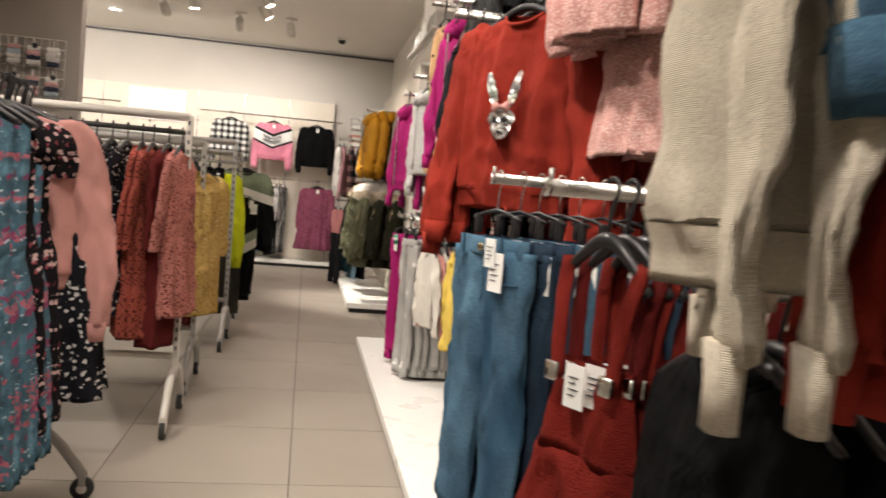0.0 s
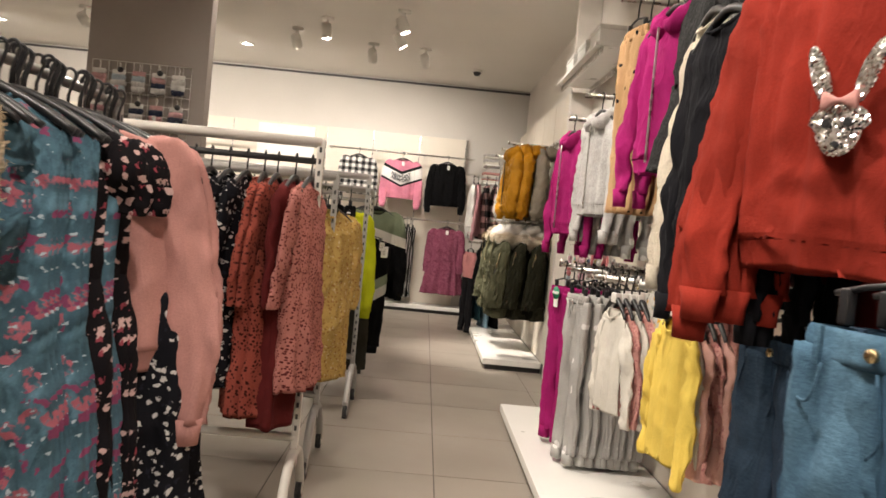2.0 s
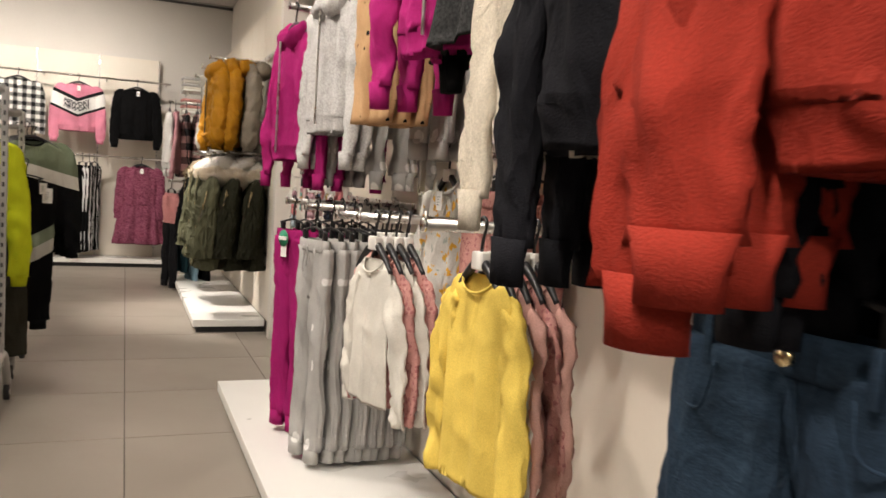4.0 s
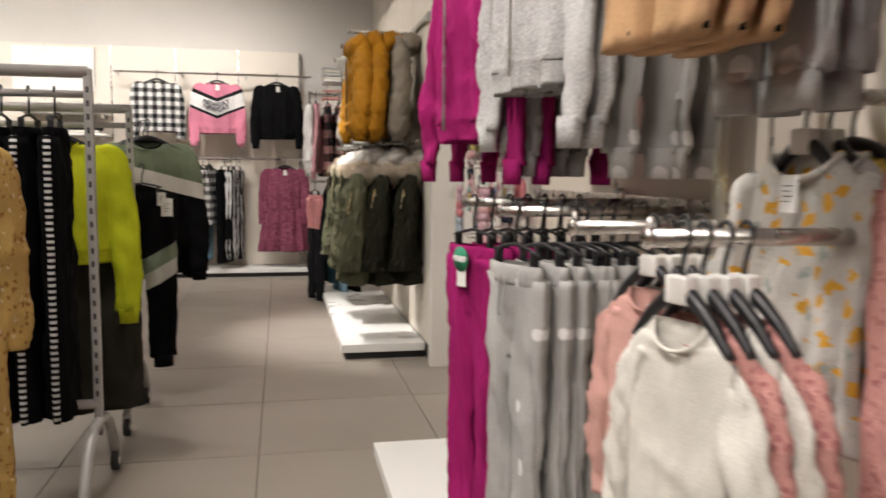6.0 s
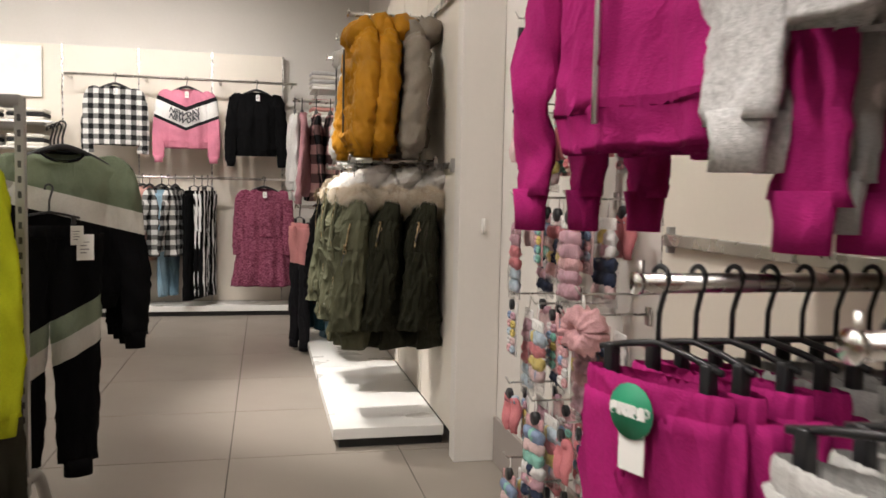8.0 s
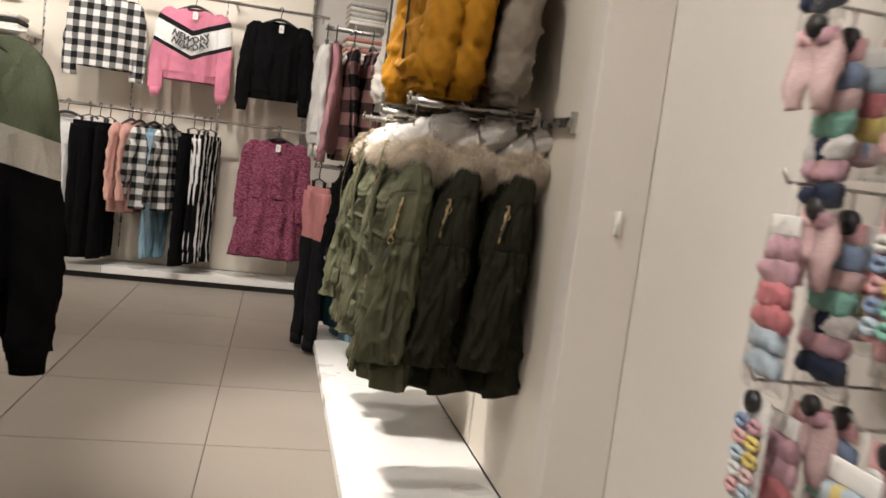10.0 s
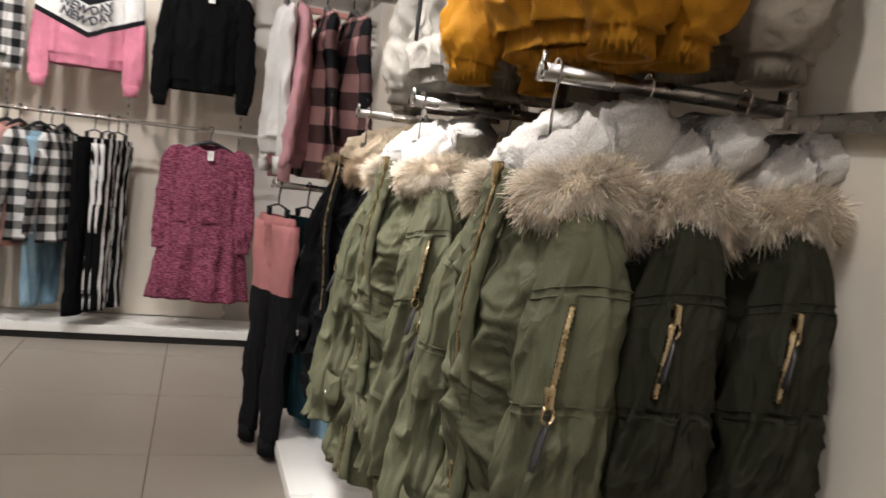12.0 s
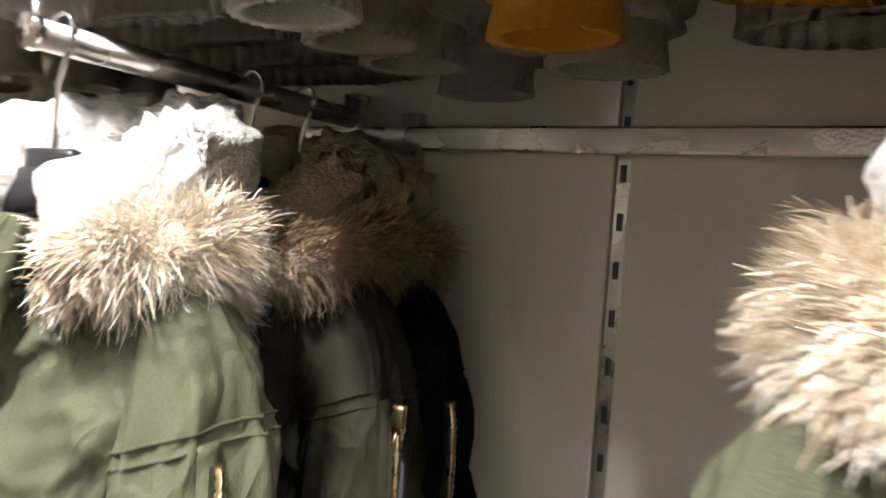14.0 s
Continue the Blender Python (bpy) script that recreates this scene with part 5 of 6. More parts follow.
# upper arms
HIGH = [
    (1.24, 1.93, -0.52, ["denimjacket"], [-0.48], False),
    (1.32, 1.80, -0.38, ["rust", "rust", "darkred", "darkred"], [-0.33, -0.27, -0.21, -0.14], False),
    (1.64, 1.93, -0.57, ["cream", "cream"], [-0.53, -0.47], False),
    (2.74, 2.10, -0.32, ["pinkset", "pinkset", "pinkprint", "pinkprint"], [-0.27, -0.20, -0.11, -0.03], False),
    (3.17, 1.82, -0.36, ["bunny", "rust", "rust", "rust", "darkred", "darkred"], [-0.31, -0.26, -0.21, -0.15, -0.08, -0.01], False),
    (3.58, 1.80, -0.44, ["navy", "navy", "navy", "black"], [-0.40, -0.35, -0.29, -0.2], False),
    (3.80, 1.86, -0.40, ["creamshort", "creamshort", "navy"], [-0.36, -0.30, -0.2], False),
    (4.26, 2.13, -0.28, ["charcoal", "black", "charcoal", "black"], [-0.22, -0.16, -0.1, -0.02], False),
    (4.46, 2.06, -0.30, ["magenta", "magenta", "magenta", "magenta"], [-0.26, -0.19, -0.1, 0.0], False),
    (5.02, 2.17, -0.32, ["polka", "polka", "polka", "greypant", "greypant"], [-0.25, -0.2, -0.14, -0.07, 0.0], True),
    (5.70, 1.90, -0.30, ["greyhood", "greyhood", "greydots", "greydots", "greydots", "greydots"], [-0.215, -0.165, -0.115, -0.065, -0.01, 0.05], False),
    (6.10, 1.84, -0.30, ["magenta", "magenta", "magenta"], [-0.27, -0.19, -0.06], False),
]
for ay, az, ax, keys, xs, clips in HIGH:
    arm(ax, W, ay, az)
    column(keys, ay, az, xs, clips, {"bunny": -56,  "greyhood": -74, "magenta": -78, "pinkset": -72, "polka": -84, "navy": -86, "cream": -104, "creamshort": -94}.get(keys[0], -82))
cross_rail(W - 0.006, 0.25, 6.85, 1.07)
cross_rail(W - 0.006, 0.25, 6.85, 1.93)

# coat wall
for ay, up in ((8.9, 9.0), (9.6, 9.62), (10.25, 10.3)):
    arm(-0.335, 0.085, ay, 1.312)
    arm(-0.34, 0.085, up, 2.0)
arm(-0.52, 0.085, 10.95, 1.80)
arm(-0.50, 0.085, 10.95, 1.05)
cross_rail(0.082, 8.6, 11.38, 1.29)
cross_rail(0.082, 8.6, 11.38, 2.04)
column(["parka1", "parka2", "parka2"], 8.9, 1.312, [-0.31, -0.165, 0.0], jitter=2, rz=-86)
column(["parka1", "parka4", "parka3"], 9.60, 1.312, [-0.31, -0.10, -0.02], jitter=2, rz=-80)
column(["parka3", "parka3"], 10.25, 1.312, [-0.30, -0.12], jitter=2, rz=-78)
column(["pinkblack", "tealpant", "bluepant", "blackjog"], 10.95, 1.05, [-0.47, -0.36, -0.26, -0.16], True, -66)
column(["mustard", "mustard", "beigepuff"], 9.0, 2.0, [-0.27, -0.16, -0.04], jitter=5)
column(["whitepuff", "beigepuff", "beigepuff", "beigepuff"], 9.62, 2.0, [-0.25, -0.17, -0.08, 0.02], jitter=4)
column(["beigepuff"], 10.3, 2.0, [-0.02], rz=-80)
column(["white", "pinkcoat", "pinkplaid", "pinkplaid"], 10.95, 1.80, [-0.51, -0.46, -0.36, -0.26], False, -88)

# back wall
FACE = 12.72


def back_rail(x0, x1, z):
    top = thing("wall_rail", "long chrome hanging rail along the back wall", "rail", pose(x0, FACE, z))
    part("bar", rod([(0, 0, 0), (x1 - x0, 0, 0)], 0.0125, 10), CHROME, top)
    n = int((x1 - x0) / 0.65) + 1
    for i in range(n):
        part("bracket", boxes(((i * 0.65 - 0.008, 0.0, -0.012), (i * 0.65 + 0.008, 13.0 - FACE, 0.012), 0.002)), STEEL, top, smooth=False)


back_rail(-2.42, -0.43, 2.14)
back_rail(-2.42, -0.43, 1.26)
back_rail(-6.4, -3.5, 2.14)
back_rail(-6.4, -2.5, 1.26)
put("plaidshirt", -2.0, FACE - 0.03, 2.15, 4)
put("newday", -1.40, FACE - 0.03, 2.15, -3)
put("black", -0.79, FACE - 0.03, 2.15, 2)
put("burgundy", -0.72, FACE - 0.04, 1.275, -2)
for i, (key, x) in enumerate((("track", -1.22), ("track", -1.27), ("blackpant", -1.34), ("checkshirt", -1.50), ("bluepant", -1.56), ("checkshirt", -1.62), ("peachshirt", -1.72), ("peachshirt", -1.78), ("blackpant", -1.93), ("blackpant", -2.0), ("blackpant", -2.07), ("whitesweat", -2.22), ("blackpant", -2.34))):
    put(key, x, FACE, 1.275, (62, 70, 66, 75, 58)[i % 5] if key != "whitesweat" else 14, 0, key in ("track", "blackpant", "bluepant"))

# ---- rolling racks ----


def rolling_rack(label, metal, x0, x1, y, top_z, low_bar=0.33, depth=0.5, m=None, frame_top=True):
    """A frame on wheels along x, with perforated uprights, a top tube and a lower hanging bar."""
    top = thing("clothes_rack", label, "clothes rack", m)
    if frame_top:
        part("top_tube", rod([(x0, y, top_z - 0.012), (x1, y, top_z - 0.012)], 0.02, 12), metal, top)
    part("hanging_bar", rod([(x0 + 0.01, y, top_z - 0.085), (x1 - 0.01, y, top_z - 0.085)], 0.0125, 10), DARKMETAL if metal is WHITEMETAL else GREYMETAL, top)
    part("lower_bar", rod([(x0, y, low_bar), (x1, y, low_bar)], 0.017, 10), metal, top)
    for x in (x0, x1):
        up = part("upright", boxes(((x - 0.014, y - 0.014, 0.22), (x + 0.014, y + 0.014, top_z if frame_top else top_z - 0.085), 0.004)), metal, top, smooth=False)
        bm = bmesh.new()
        z = 0.36
        while z < top_z - 0.05:
            box(bm, (x - 0.005, y - 0.0150, z), (x + 0.005, y + 0.0150, z + 0.02))
            z += 0.045
        tagged(part("perforation", bm, DARKMETAL, up, smooth=False), kind="stuff")
        foot = curve_points([(x, y - depth * 0.5, 0.085), (x, y - depth * 0.44, 0.13), (x, y - depth * 0.25, 0.24), (x, y, 0.27), (x, y + depth * 0.25, 0.24), (x, y + depth * 0.44, 0.13), (x, y + depth * 0.5, 0.085)], 5)
        ft = part("foot", tube(bmesh.new(), foot, 0.019, 10), metal, top)
        for q in (-0.5, 0.5):
            wy = y + depth * q
            wh = part("wheel", rod([(x - 0.012, wy, 0.04), (x + 0.012, wy, 0.04)], 0.04, 20), RUBBER, ft, "black rubber castor wheel")
            part("wheel_hub", rod([(x - 0.014, wy, 0.04), (x + 0.014, wy, 0.04)], 0.018, 14), WHITEMETAL, wh)
            part("fork", boxes(((x - 0.018, wy - 0.012, 0.05), (x + 0.018, wy + 0.012, 0.1), 0.004)), metal, ft)
    return top


def along_x(keys, x0, step, y, z, clips=(), seed=3, face=90):
    rnd = random.Random(seed)
    for i, key in enumerate(keys):
        put(key, x0 - i * step + rnd.uniform(-0.008, 0.008), y, z, face + rnd.uniform(-6, 6), 0, key in clips)


rolling_rack("white metal clothes rack on castors hung with dresses", WHITEMETAL, -2.75, -1.44, 4.94, 1.49)
along_x(["animalpink", "winetop", "animaldress", "animaldress", "blackdress", "blackdress", "blackdress", "blackdress", "blackdress", "blackdress", "winetop", "blackdress", "blackdress", "blackdress", "blackdress"], -1.465, 0.064, 4.94, 1.42, seed=4)
rolling_rack("grey metal clothes rack on castors hung with yellow dresses", GREYMETAL, -2.6, -1.46, 5.70, 1.40)
for i, (x, rz) in enumerate(((-1.49, 48), (-1.55, 56), (-1.62, 64), (-1.70, 70), (-1.78, 76))):
    put(("mustardfloral", "mustardfloral", "winetop", "mustardfloral", "winetop")[i], x, 5.70, 1.33, rz)
rolling_rack("grey metal clothes rack on castors hung with black trousers", GREYMETAL, -2.65, -1.39, 6.85, 1.475)
along_x(["rungpant"] * 12, -1.5, 0.075, 6.85, 1.405, ("rungpant",), 6)
rolling_rack("grey metal clothes rack on castors hung with sweatshirts", GREYMETAL, -2.6, -1.42, 7.75, 1.42)
for x, y, rz, key in ((-1.62, 7.38, 12, "lime"), (-1.68, 7.50, 16, "lime"), (-1.52, 7.46, 14, "khakipant")):
    put(key, x, y, 1.35 if key == "lime" else 1.02, rz, 0, key == "khakipant")
for i in range(4):
    put("sageblock", -1.42 - 0.035 * i, 8.25 + 0.09 * i, 1.385, 20 + 4 * i)
put("blackchev", -1.43, 8.10, 1.16, 18, 0, True)

# near rack across the aisle end
rolling_rack("grey metal clothes rack on castors hung with floral dresses", GREYMETAL, 0, 1.68, 0, 1.53, m=pose(-1.82, 2.3, 0, 0, 0, 91), frame_top=False)
near = [("vest", 2.9, -1.76, 14), ("floralblack", 3.10, -1.93, 10)]
near += [(("floralblue", "floralblue", "floralblack")[i % 3] if i > 3 else "floralblue", 3.2 + 0.045 * i, -1.79 - 0.01 * (i % 3), 12 - 2 * (i % 4)) for i in range(9)]
near += [("floralblack", 3.57, -1.82, 6), ("starblack", 3.68, -1.80, 10), ("starblack", 3.74, -1.82, 4), ("blush", 3.63, -1.79, 22), ("starblack", 3.86, -1.82, 5), ("floralblack", 3.92, -1.84, 7), ("blush", 3.96, -1.86, 6), ("vest", 2.75, -1.9, 10)]
for key, y, x, rz in near:
    put(key, x, y, 1.46, rz)

spare = HOOK[(False, False, False, False)]
for i in range(26):
    copy_thing(spare, pose(-1.815 + 0.004 * (i % 3), 2.72 + 0.047 * i, 1.46, 0, 0, 8 + 5 * (i % 4)))

# sequin rabbit on the rust sweater
bun = STORE["bunny"]


def blob(bm, cx, cz, rx, rz, y=-0.068, thick=0.004):
    pts = [(cx + rx * math.cos(t), cz + rz * math.sin(t)) for t in [2 * math.pi * i / 28 for i in range(28)]]
    loops = [[(x, y + thick, z) for x, z in pts], [(x, y, z) for x, z in pts], [(cx + (x - cx) * 0.9, y - 0.002, cz + (z - cz) * 0.9) for x, z in pts]]
    return rings(bm, loops, True, True)


def outline_blob(pts, y=-0.068, thick=0.004):
    cx, cz = sum(p[0] for p in pts) / len(pts), sum(p[1] for p in pts) / len(pts)
    return rings(bmesh.new(), [[(x, y + thick, z) for x, z in pts], [(x, y, z) for x, z in pts], [(cx + (x - cx) * 0.9, y - 0.002, cz + (z - cz) * 0.9) for x, z in pts]], True, True)


face = [(0.052 * math.cos(t) * (0.78 if math.sin(t) < 0 else 1.0), -0.405 + (0.052 if math.sin(t) < 0 else 0.036) * math.sin(t)) for t in [2 * math.pi * i / 32 for i in range(32)]]
rab = part("sequin_head", outline_blob(face), SEQUIN, bun, "silver sequin rabbit head motif", smooth=False)
for lean in (-1, 1):
    ear = [(lean * 0.024 + 0.017 * math.cos(t) + lean * 0.34 * (0.05 + 0.05 * math.sin(t)), -0.322 + 0.052 * math.sin(t)) for t in [2 * math.pi * i / 28 for i in range(28)]]
    part("sequin_ear", outline_blob(ear, -0.066), SEQUIN, rab, smooth=False)
for ex in (0.017, -0.019):
    part("sequin_eye", blob(bmesh.new(), ex, -0.403, 0.007, 0.008, -0.073), BLACKPLASTIC, bun, smooth=False)
part("bow", rings(bmesh.new(), [[(bx, -0.072 + 0.004 * math.cos(q), -0.366 + bz * math.sin(q)) for q in [math.pi * i / 6 for i in range(12)]] for bx, bz in ((-0.03, 0.015), (-0.026, 0.016), (-0.004, 0.004), (0.004, 0.004), (0.026, 0.016), (0.03, 0.015))], True, True), F["blush"], bun, "small pink bow")
part("sequin_nose", blob(bmesh.new(), 0.0, -0.437, 0.006, 0.005, -0.073), BLACKPLASTIC, bun, smooth=False)


def letters(text, size, material, parent, name="lettering", depth=0.001):
    cu = bpy.data.curves.new(name, "FONT")
    cu.offset = 0.0025
    cu.body, cu.size, cu.align_x, cu.align_y, cu.extrude = text, size, "CENTER", "CENTER", depth
    tmp = bpy.data.objects.new(name, cu)
    scene.collection.objects.link(tmp)
    me = bpy.data.meshes.new_from_object(tmp.evaluated_get(bpy.context.evaluated_depsgraph_get()))
    bpy.data.objects.remove(tmp)
    me.materials.clear()
    me.materials.append(material)
    ob = new(name, me)
    ob.parent = parent
    return ob


for row, size in ((-0.352, 0.062), (-0.405, 0.062)):
    for side, word in ((-1, "NEW"), (1, "DAY")):
        t = letters(word, size, INK, STORE["newday"])
        t.matrix_local = pose(side * 0.068, -0.074, row + 0.034, 90, -side * 21, 0)
        t["label"] = "black block letters " + word
t = letters("3 FOR 2*", 0.015, CARD, STORE["magpant"])
t.matrix_local = pose(0, -0.046, -0.165, 90, 0, 0)

# ---- ceiling fixtures ----


def spotlight(x, y, aim):
    top = thing("ceiling_spotlight", "white cylinder ceiling spotlight on a round base", "spotlight", pose(x, y, CEIL), "ceiling spotlights")
    part("base", rod([(0, 0, 0), (0, 0, -0.025)], 0.065, 24), WHITEPLASTIC, top)
    part("stem", rod([(0, 0, -0.02), (0, 0, -0.11)], 0.012, 10), WHITEPLASTIC, top)
    d = (Vector(aim) - Vector((x, y, CEIL - 0.16))).normalized()
    c = Vector((0, 0, -0.15))
    body = part("lamp_head", tube(bmesh.new(), [c - d * 0.09, c - d * 0.085, c + d * 0.06, c + d * 0.062], [0.035, 0.05, 0.055, 0.05], 20), WHITEPLASTIC, top)
    part("lens", tube(bmesh.new(), [c + d * 0.062, c + d * 0.066], 0.044, 20), LENS, body, "lit lamp glass")


for (sx, sy), aim, watts in SPOTS:
    spotlight(sx, sy, aim)


def dome_camera(x, y):
    top = thing("dome_camera", "small dark dome camera under the ceiling", "security camera", pose(x, y, CEIL))
    part("base", rod([(0, 0, 0), (0, 0, -0.03)], 0.06, 20), WHITEPLASTIC, top)
    pts = [(0, 0, -0.028 - 0.05 * math.sin(a)) for a in [math.radians(15 * i) for i in range(7)]]
    part("dome", tube(bmesh.new(), pts, [0.05 * math.cos(math.radians(14.5 * i)) + 0.001 for i in range(7)], 20), BLACKPLASTIC, top)


dome_camera(-0.55, 11.9)
# Fixtures for the downlights, most of them added out of view to brighten the room.
for x, y in DOWN:
    top = thing("downlight", "round recessed ceiling downlight", "downlight", pose(x, y, CEIL), "recessed downlights")
    part("ring", tube(bmesh.new(), [(0.075 * math.cos(a), 0.075 * math.sin(a), -0.004) for a in [2 * math.pi * i / 24 for i in range(25)]], 0.01, 8), WHITEPLASTIC, top)
    part("lens", rod([(0, 0, -0.001), (0, 0, -0.004)], 0.068, 24), LENS, top, "lit lamp glass")

# ---- accessories on the side wall ----
PACKC = [cloth("sock_" + n, col, weave=300, relief=0.2) for n, col in (("pink", (0.72, 0.42, 0.43)), ("yellow", (0.78, 0.62, 0.20)), ("blue", (0.28, 0.36, 0.52)), ("mint", (0.30, 0.60, 0.50)), ("navy", (0.04, 0.05, 0.09)), ("white", (0.78, 0.76, 0.74)), ("dusty_rose", (0.62, 0.38, 0.44)), ("coral", (0.68, 0.24, 0.26)), ("pale_blue", (0.52, 0.62, 0.70)), ("pale_pink", (0.76, 0.56, 0.55)))]


def film_material():
    m = mat("clear_plastic_film", 0.08)
    b = m.node_tree.nodes["Principled BSDF"]
    b.inputs["Transmission Weight"].default_value = 0.9
    b.inputs["Alpha"].default_value = 0.25
    b.inputs["IOR"].default_value = 1.1
    bump(m, noise_fac(m, coords(m), 30.0, 3.0), 0.8, 0.006)
    return m


FILM = film_material()


def peg(x0, x1, y, z):
    top = thing("display_hook", "thin steel display hook on the wall", "hook", pose(x1, y, z), "display hooks")
    part("wire", rod([(0, 0, 0), (x0 - x1, 0, 0.0), (x0 - x1 - 0.012, 0, 0.02)], 0.003, 8), STEEL, top)
    part("plate", boxes(((-0.008, -0.012, -0.03), (0.0, 0.012, 0.02), 0.002)), STEEL, top)


def sock_pack(m, seed, rows=5, colours=PACKC):
    rnd = random.Random(seed)
    top = thing("accessory_pack", "multi-coloured pack of small folded socks in clear film", "accessory pack", m, "hanging accessory packs")
    part("hook_loop", tube(bmesh.new(), [(0, 0, 0.004), (0.008, 0, -0.01), (0.004, 0, -0.03), (0, 0, -0.07)], 0.004, 8, True, 0, 0, 0.4), WHITEPLASTIC, top, "white plastic hanging loop")
    if seed % 2:
        part("tag_disc", rod([(0.01, -0.012, -0.045), (0.01, 0.002, -0.045)], 0.019, 16), BLACKPLASTIC, top, "round black security tag")
    part("header_card", boxes(((-0.045, -0.003, -0.075), (0.045, 0.003, -0.045), 0.002)), rnd.choice([CARD, CARD, PACKC[0]]), top)
    for i in range(rows):
        z = -0.098 - i * 0.034
        q = rnd.uniform(0.042, 0.052)
        pts = [(-q + 2 * q * j / 8, 0.003 * math.sin(j + seed), z + rnd.uniform(-0.003, 0.003)) for j in range(9)]
        rad = [0.0185 * (0.8 + 0.25 * math.sin(math.pi * (j + 1) / 10)) for j in range(9)]
        sock = part("sock", tube(bmesh.new(), pts, rad, 16, True, 0.004, seed + i, 0.6), rnd.choice(colours), top)
        if rnd.random() < 0.4:
            x = rnd.uniform(-0.02, 0.02)
            part("motif", tube(bmesh.new(), [(x - 0.012, -0.001, z), (x + 0.012, 0.0, z)], 0.0195, 16, True, 0.003, seed + i, 0.62), rnd.choice(colours), sock)
    part("film", skin([(0.05, 0.054, 0.004), (0.085, 0.06, 0.016), (0.105 + rows * 0.034, 0.06, 0.014)], 10, 28, 0.004, seed, 0.004), FILM, top, "clear plastic film")
    return top


def clip_card(m, seed):
    rnd = random.Random(seed)
    top = thing("accessory_card", "pale card with small hair accessories clipped on it", "accessory card", m, "hanging accessory cards")
    part("card", boxes(((-0.04, -0.002, -0.19), (0.04, 0.002, -0.02), 0.002)), rnd.choice([CARD, PACKC[0], PACKC[5], PACKC[9]]), top)
    part("tag_disc", rod([(0, -0.012, -0.03), (0, -0.002, -0.03)], 0.017, 16), BLACKPLASTIC, top, "round black security tag")
    for i in range(5):
        for j in (-1, 1):
            pts = [(j * 0.018 + 0.013 * math.cos(t), -0.008, -0.065 - i * 0.026 + 0.008 * math.sin(t)) for t in [math.pi * q / 4 for q in range(9)]]
            part("hair_clip", tube(bmesh.new(), pts, 0.005, 7), rnd.choice(PACKC), top)
    return top


def glove_pair(m, seed):
    rnd = random.Random(seed)
    c = rnd.choice(PACKC)
    top = thing("mittens", "pair of small knitted mittens on a hook", "mittens", m, "hanging mittens")
    for side in (-1, 1):
        pts = curve_points([(side * 0.018, 0, -0.04), (side * 0.024, 0.006, -0.08), (side * 0.024, -0.004, -0.12), (side * 0.022, 0, -0.15)], 4)
        part("mitten", tube(bmesh.new(), pts, [0.013 + 0.011 * math.sin(math.pi * min(1, (i + 2) / len(pts))) for i in range(len(pts))], 12, True, 0.003, seed + side, 0.5), c, top)
        part("cuff", tube(bmesh.new(), [(side * 0.018, 0, -0.035), (side * 0.02, 0, -0.058)], 0.018, 12, True, 0.002, seed, 0.5), rnd.choice(PACKC), top)
    part("tag_disc", rod([(0, -0.012, -0.03), (0, -0.002, -0.03)], 0.017, 16), BLACKPLASTIC, top, "round black security tag")
    return top


AX = 0.27
packs = {}
k = 0
for pz in (1.70, 1.42, 1.16, 0.86, 0.58, 0.34):
    for py in (7.08, 7.30, 7.52):
        peg(AX - 0.24, AX, py, pz)
        for j in range(4):
            m = pose(AX - 0.23 + j * 0.05, py, pz - 0.003, 0, 0, -90 + random.Random(k).uniform(-12, 12))
            kind = (k * 5 + j * 3 + int(pz * 10)) % 13
            if kind not in packs:
                packs[kind] = sock_pack(m, kind, 4 + kind % 3) if kind < 6 else clip_card(m, kind) if kind < 10 else glove_pair(m, kind)
            else:
                copy_thing(packs[kind], m)
            k += 1

# gathered hair scrunchie on a hook
top = thing("scrunchie", "pink gathered fabric hair scrunchie on a hook", "scrunchie", pose(0.04, 6.98, 0.84, 0, 0, -70))
ring = [(0.045 * math.cos(t), 0.0, 0.03 * math.sin(t)) for t in [2 * math.pi * i / 40 for i in range(41)]]
part("band", tube(bmesh.new(), ring, [0.024 + 0.005 * math.sin(i * 2.1) for i in range(41)], 16, True, 0.009, 4.0), PACKC[0], top)
part("loop", tube(bmesh.new(), [(0, 0, 0.03), (0.004, 0, 0.06), (0, 0, 0.085)], 0.004, 8), WHITEPLASTIC, top)
peg(0.03, 0.27, 6.98, 0.928)

# hinge plate on the pilaster
top = thing("hinge", "small white hinge on the boxed pilaster", "hinge", pose(0.198, 8.459, 1.03, 0, 0, 90))
part("leaf", boxes(((-0.009, -0.011, -0.032), (-0.001, 0.011, 0.032), 0.002)), WHITEPLASTIC, top)
part("knuckle", rod([(-0.010, 0, -0.034), (-0.010, 0, 0.034)], 0.0045, 10), WHITEPLASTIC, top)

# pillar display grid with packs
grid = thing("display_grid", "white wire display grid on the pillar", "display grid", pose(-3.4, 7.42, 1.62))
for i in range(13):
    part("wire", rod([(0.68 * i / 12, -0.01, 0), (0.68 * i / 12, -0.01, 0.5)], 0.003, 6), WHITEMETAL, grid)
for i in range(8):
    part("wire", rod([(0, -0.014, 0.5 * i / 7), (0.68, -0.014, 0.5 * i / 7)], 0.003, 6), WHITEMETAL, grid)
for r in range(2):
    for c in range(5):
        m = pose(-3.33 + 0.135 * c, 7.36, 2.10 - 0.22 * r, 0, 0, 4 * (c % 3) - 4)
        sock_pack(m, 40 + r * 5 + c, 3, [PACKC[5], PACKC[8], PACKC[5], PACKC[4], PACKC[0]])

# white sign on the back wall and shelf unit with folded stock
structure("sign_board", boxes(((-3.45, 12.96, 1.95), (-2.66, 12.995, 2.40), 0.004)), CARD, "plain white sign board on the back wall", "sign")


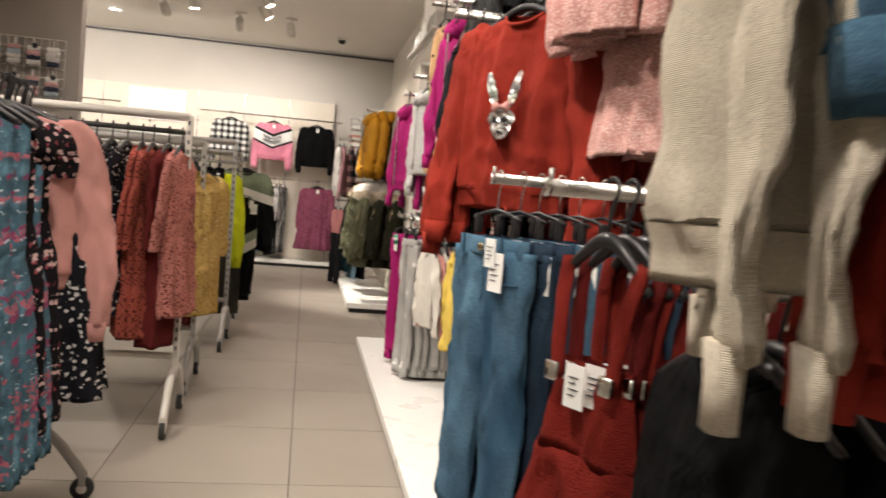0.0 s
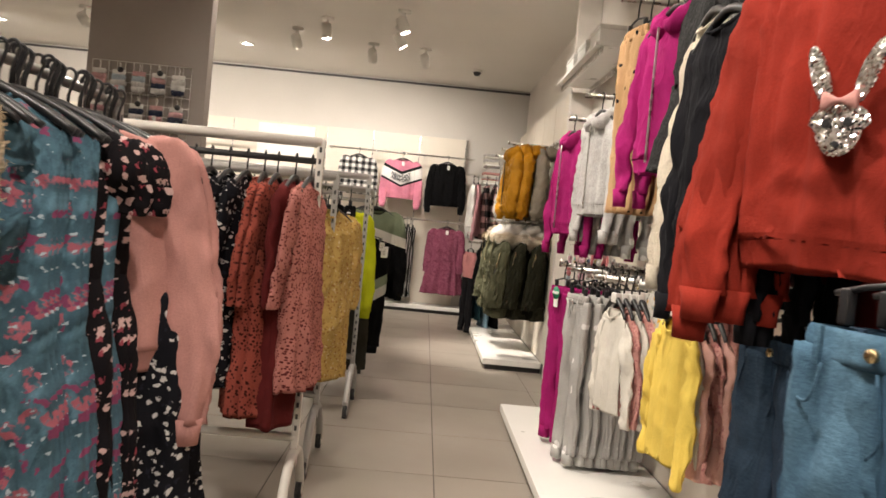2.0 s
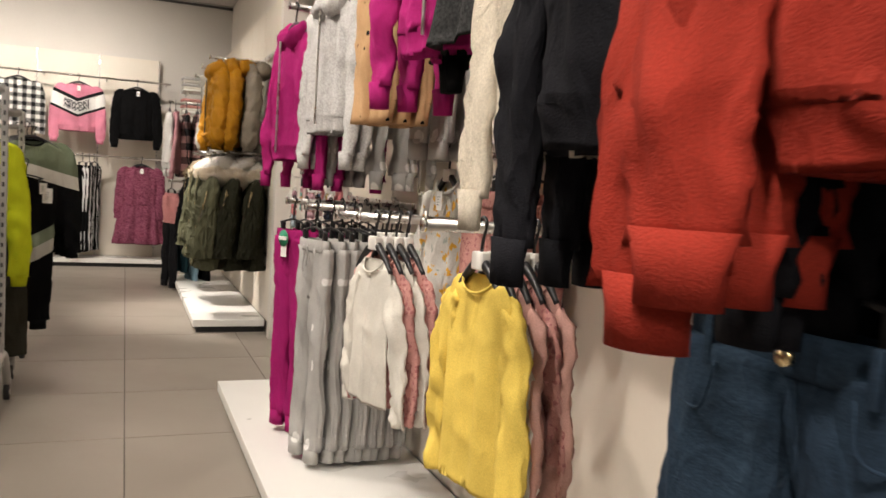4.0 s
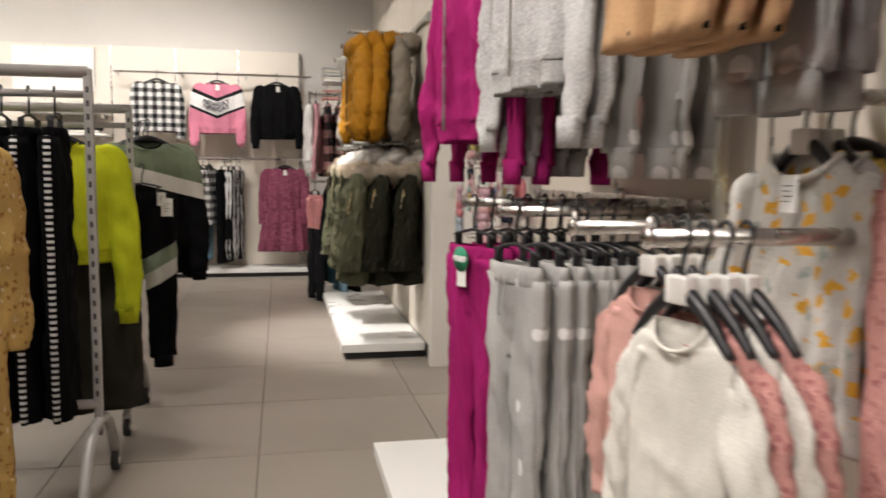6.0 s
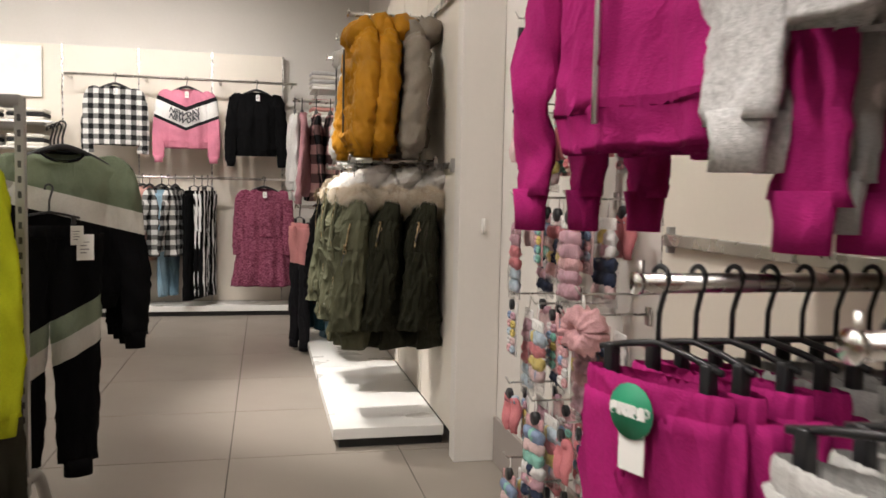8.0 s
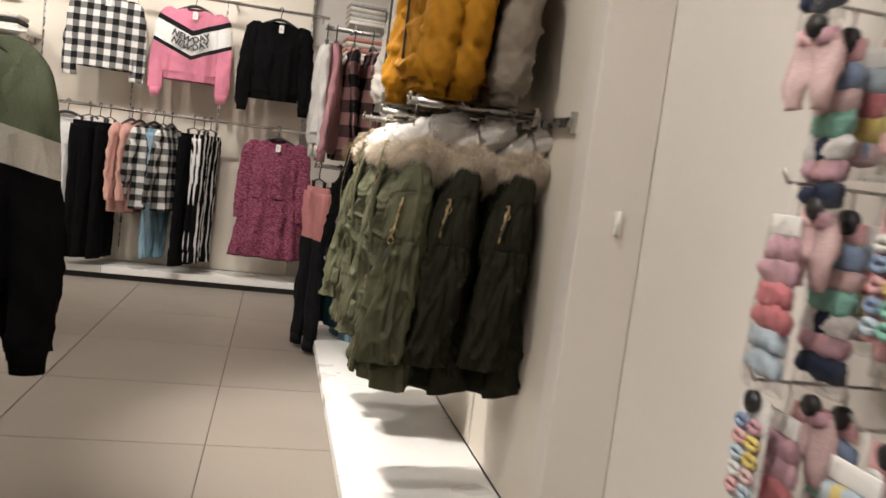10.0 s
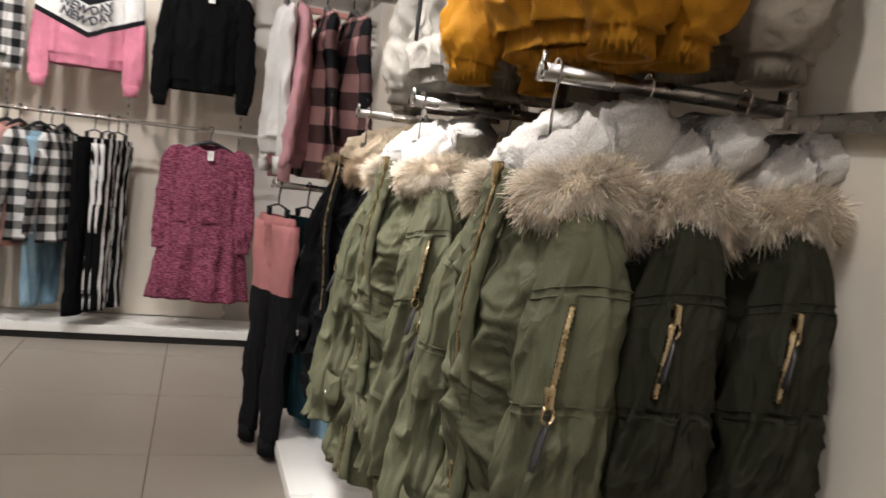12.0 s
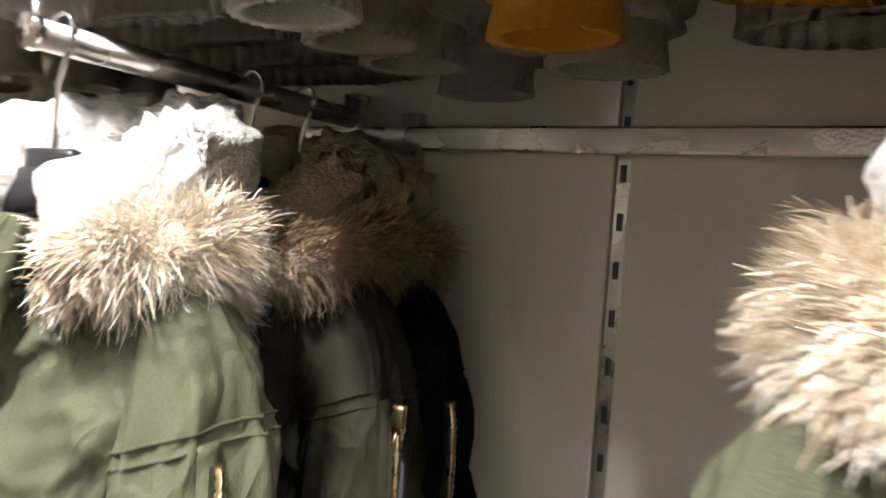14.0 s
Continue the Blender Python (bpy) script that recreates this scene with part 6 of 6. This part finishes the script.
def folded(m, material, w=0.26, d=0.22, n=4):
    top = thing("folded_clothes", "stack of neatly folded clothes", "folded clothes", m, "folded stacks")
    for i in range(n):
        bm = boxes(((-w / 2, -d / 2, i * 0.035), (w / 2, d / 2, i * 0.035 + 0.033), 0.014))
        part("garment", bm, material if i % 2 else F["ivory"], top)
    return top


def shelf(x0, x1, y0, y1, z):
    top = thing("shelf", "white laminate wall shelf", "shelf", pose(x0, y0, z))
    part("board", boxes(((0, 0, -0.02), (x1 - x0, y1 - y0, 0), 0.003)), PLINTH, top, smooth=False)
    for q in (0.05, x1 - x0 - 0.05):
        part("bracket", boxes(((q - 0.006, 0.02, -0.06), (q + 0.006, y1 - y0, -0.02))), STEEL, top, smooth=False)


for z, fab in ((1.82, "blush"), (2.06, "heather")):
    shelf(-0.32, 0.09, 12.15, 12.6, z)
    folded(pose(-0.2, 12.3, z, 0, 0, 4), F[fab])
    folded(pose(-0.02, 12.4, z, 0, 0, -3), F["ivory"])
for z in (1.50, 1.72):
    shelf(-3.3, -2.5, 12.62, 12.99, z)
    for x in (-3.1, -2.72):
        folded(pose(x, 12.78, z), F["charcoal"], 0.3, 0.26, 3)
# shelf with white boxes high on the side wall
shelf(-0.05, 0.27, 6.9, 8.4, 2.46)
for i in range(3):
    b = thing("storage_box", "plain white cardboard storage box on the high shelf", "box", pose(0.1, 7.1 + 0.45 * i, 2.46))
    part("body", boxes(((-0.12, -0.15, 0), (0.12, 0.15, 0.12), 0.004)), CARD, b, smooth=False)
    part("lid", boxes(((-0.125, -0.155, 0.1), (0.125, 0.155, 0.13), 0.004)), CARD, b, smooth=False)

# ---- floor tiles ----
T = 0.75
rnd = random.Random(12)


def tile_mesh():
    return mesh_of("tile", boxes(((0.0025, 0.0025, -0.01), (T - 0.0025, T - 0.0025, 0.0), 0.0015)), TILE, False)


near_tile = tile_mesh()
x = -0.86 - 3 * T
while x < 0.2:
    y = 8.66 - 12 * T
    while y < 13.0:
        ob = new("tile", near_tile)
        ob.parent = floor
        ob.location = (x, y, 0)
        y += T
    x += T
far = bmesh.new()
for i in range(-11, -3):
    for j in range(-16, 6):
        box(far, (-0.86 + i * T + 0.0025, 8.66 + j * T + 0.0025, -0.01), (-0.86 + (i + 1) * T - 0.0025, 8.66 + (j + 1) * T - 0.0025, 0.0))
for i in range(-3, 2):
    for j in range(-16, -12):
        box(far, (-0.86 + i * T + 0.0025, 8.66 + j * T + 0.0025, -0.01), (-0.86 + (i + 1) * T - 0.0025, 8.66 + (j + 1) * T - 0.0025, 0.0))
tagged(part("far_tiles", far, TILE, floor, smooth=False), kind="stuff")
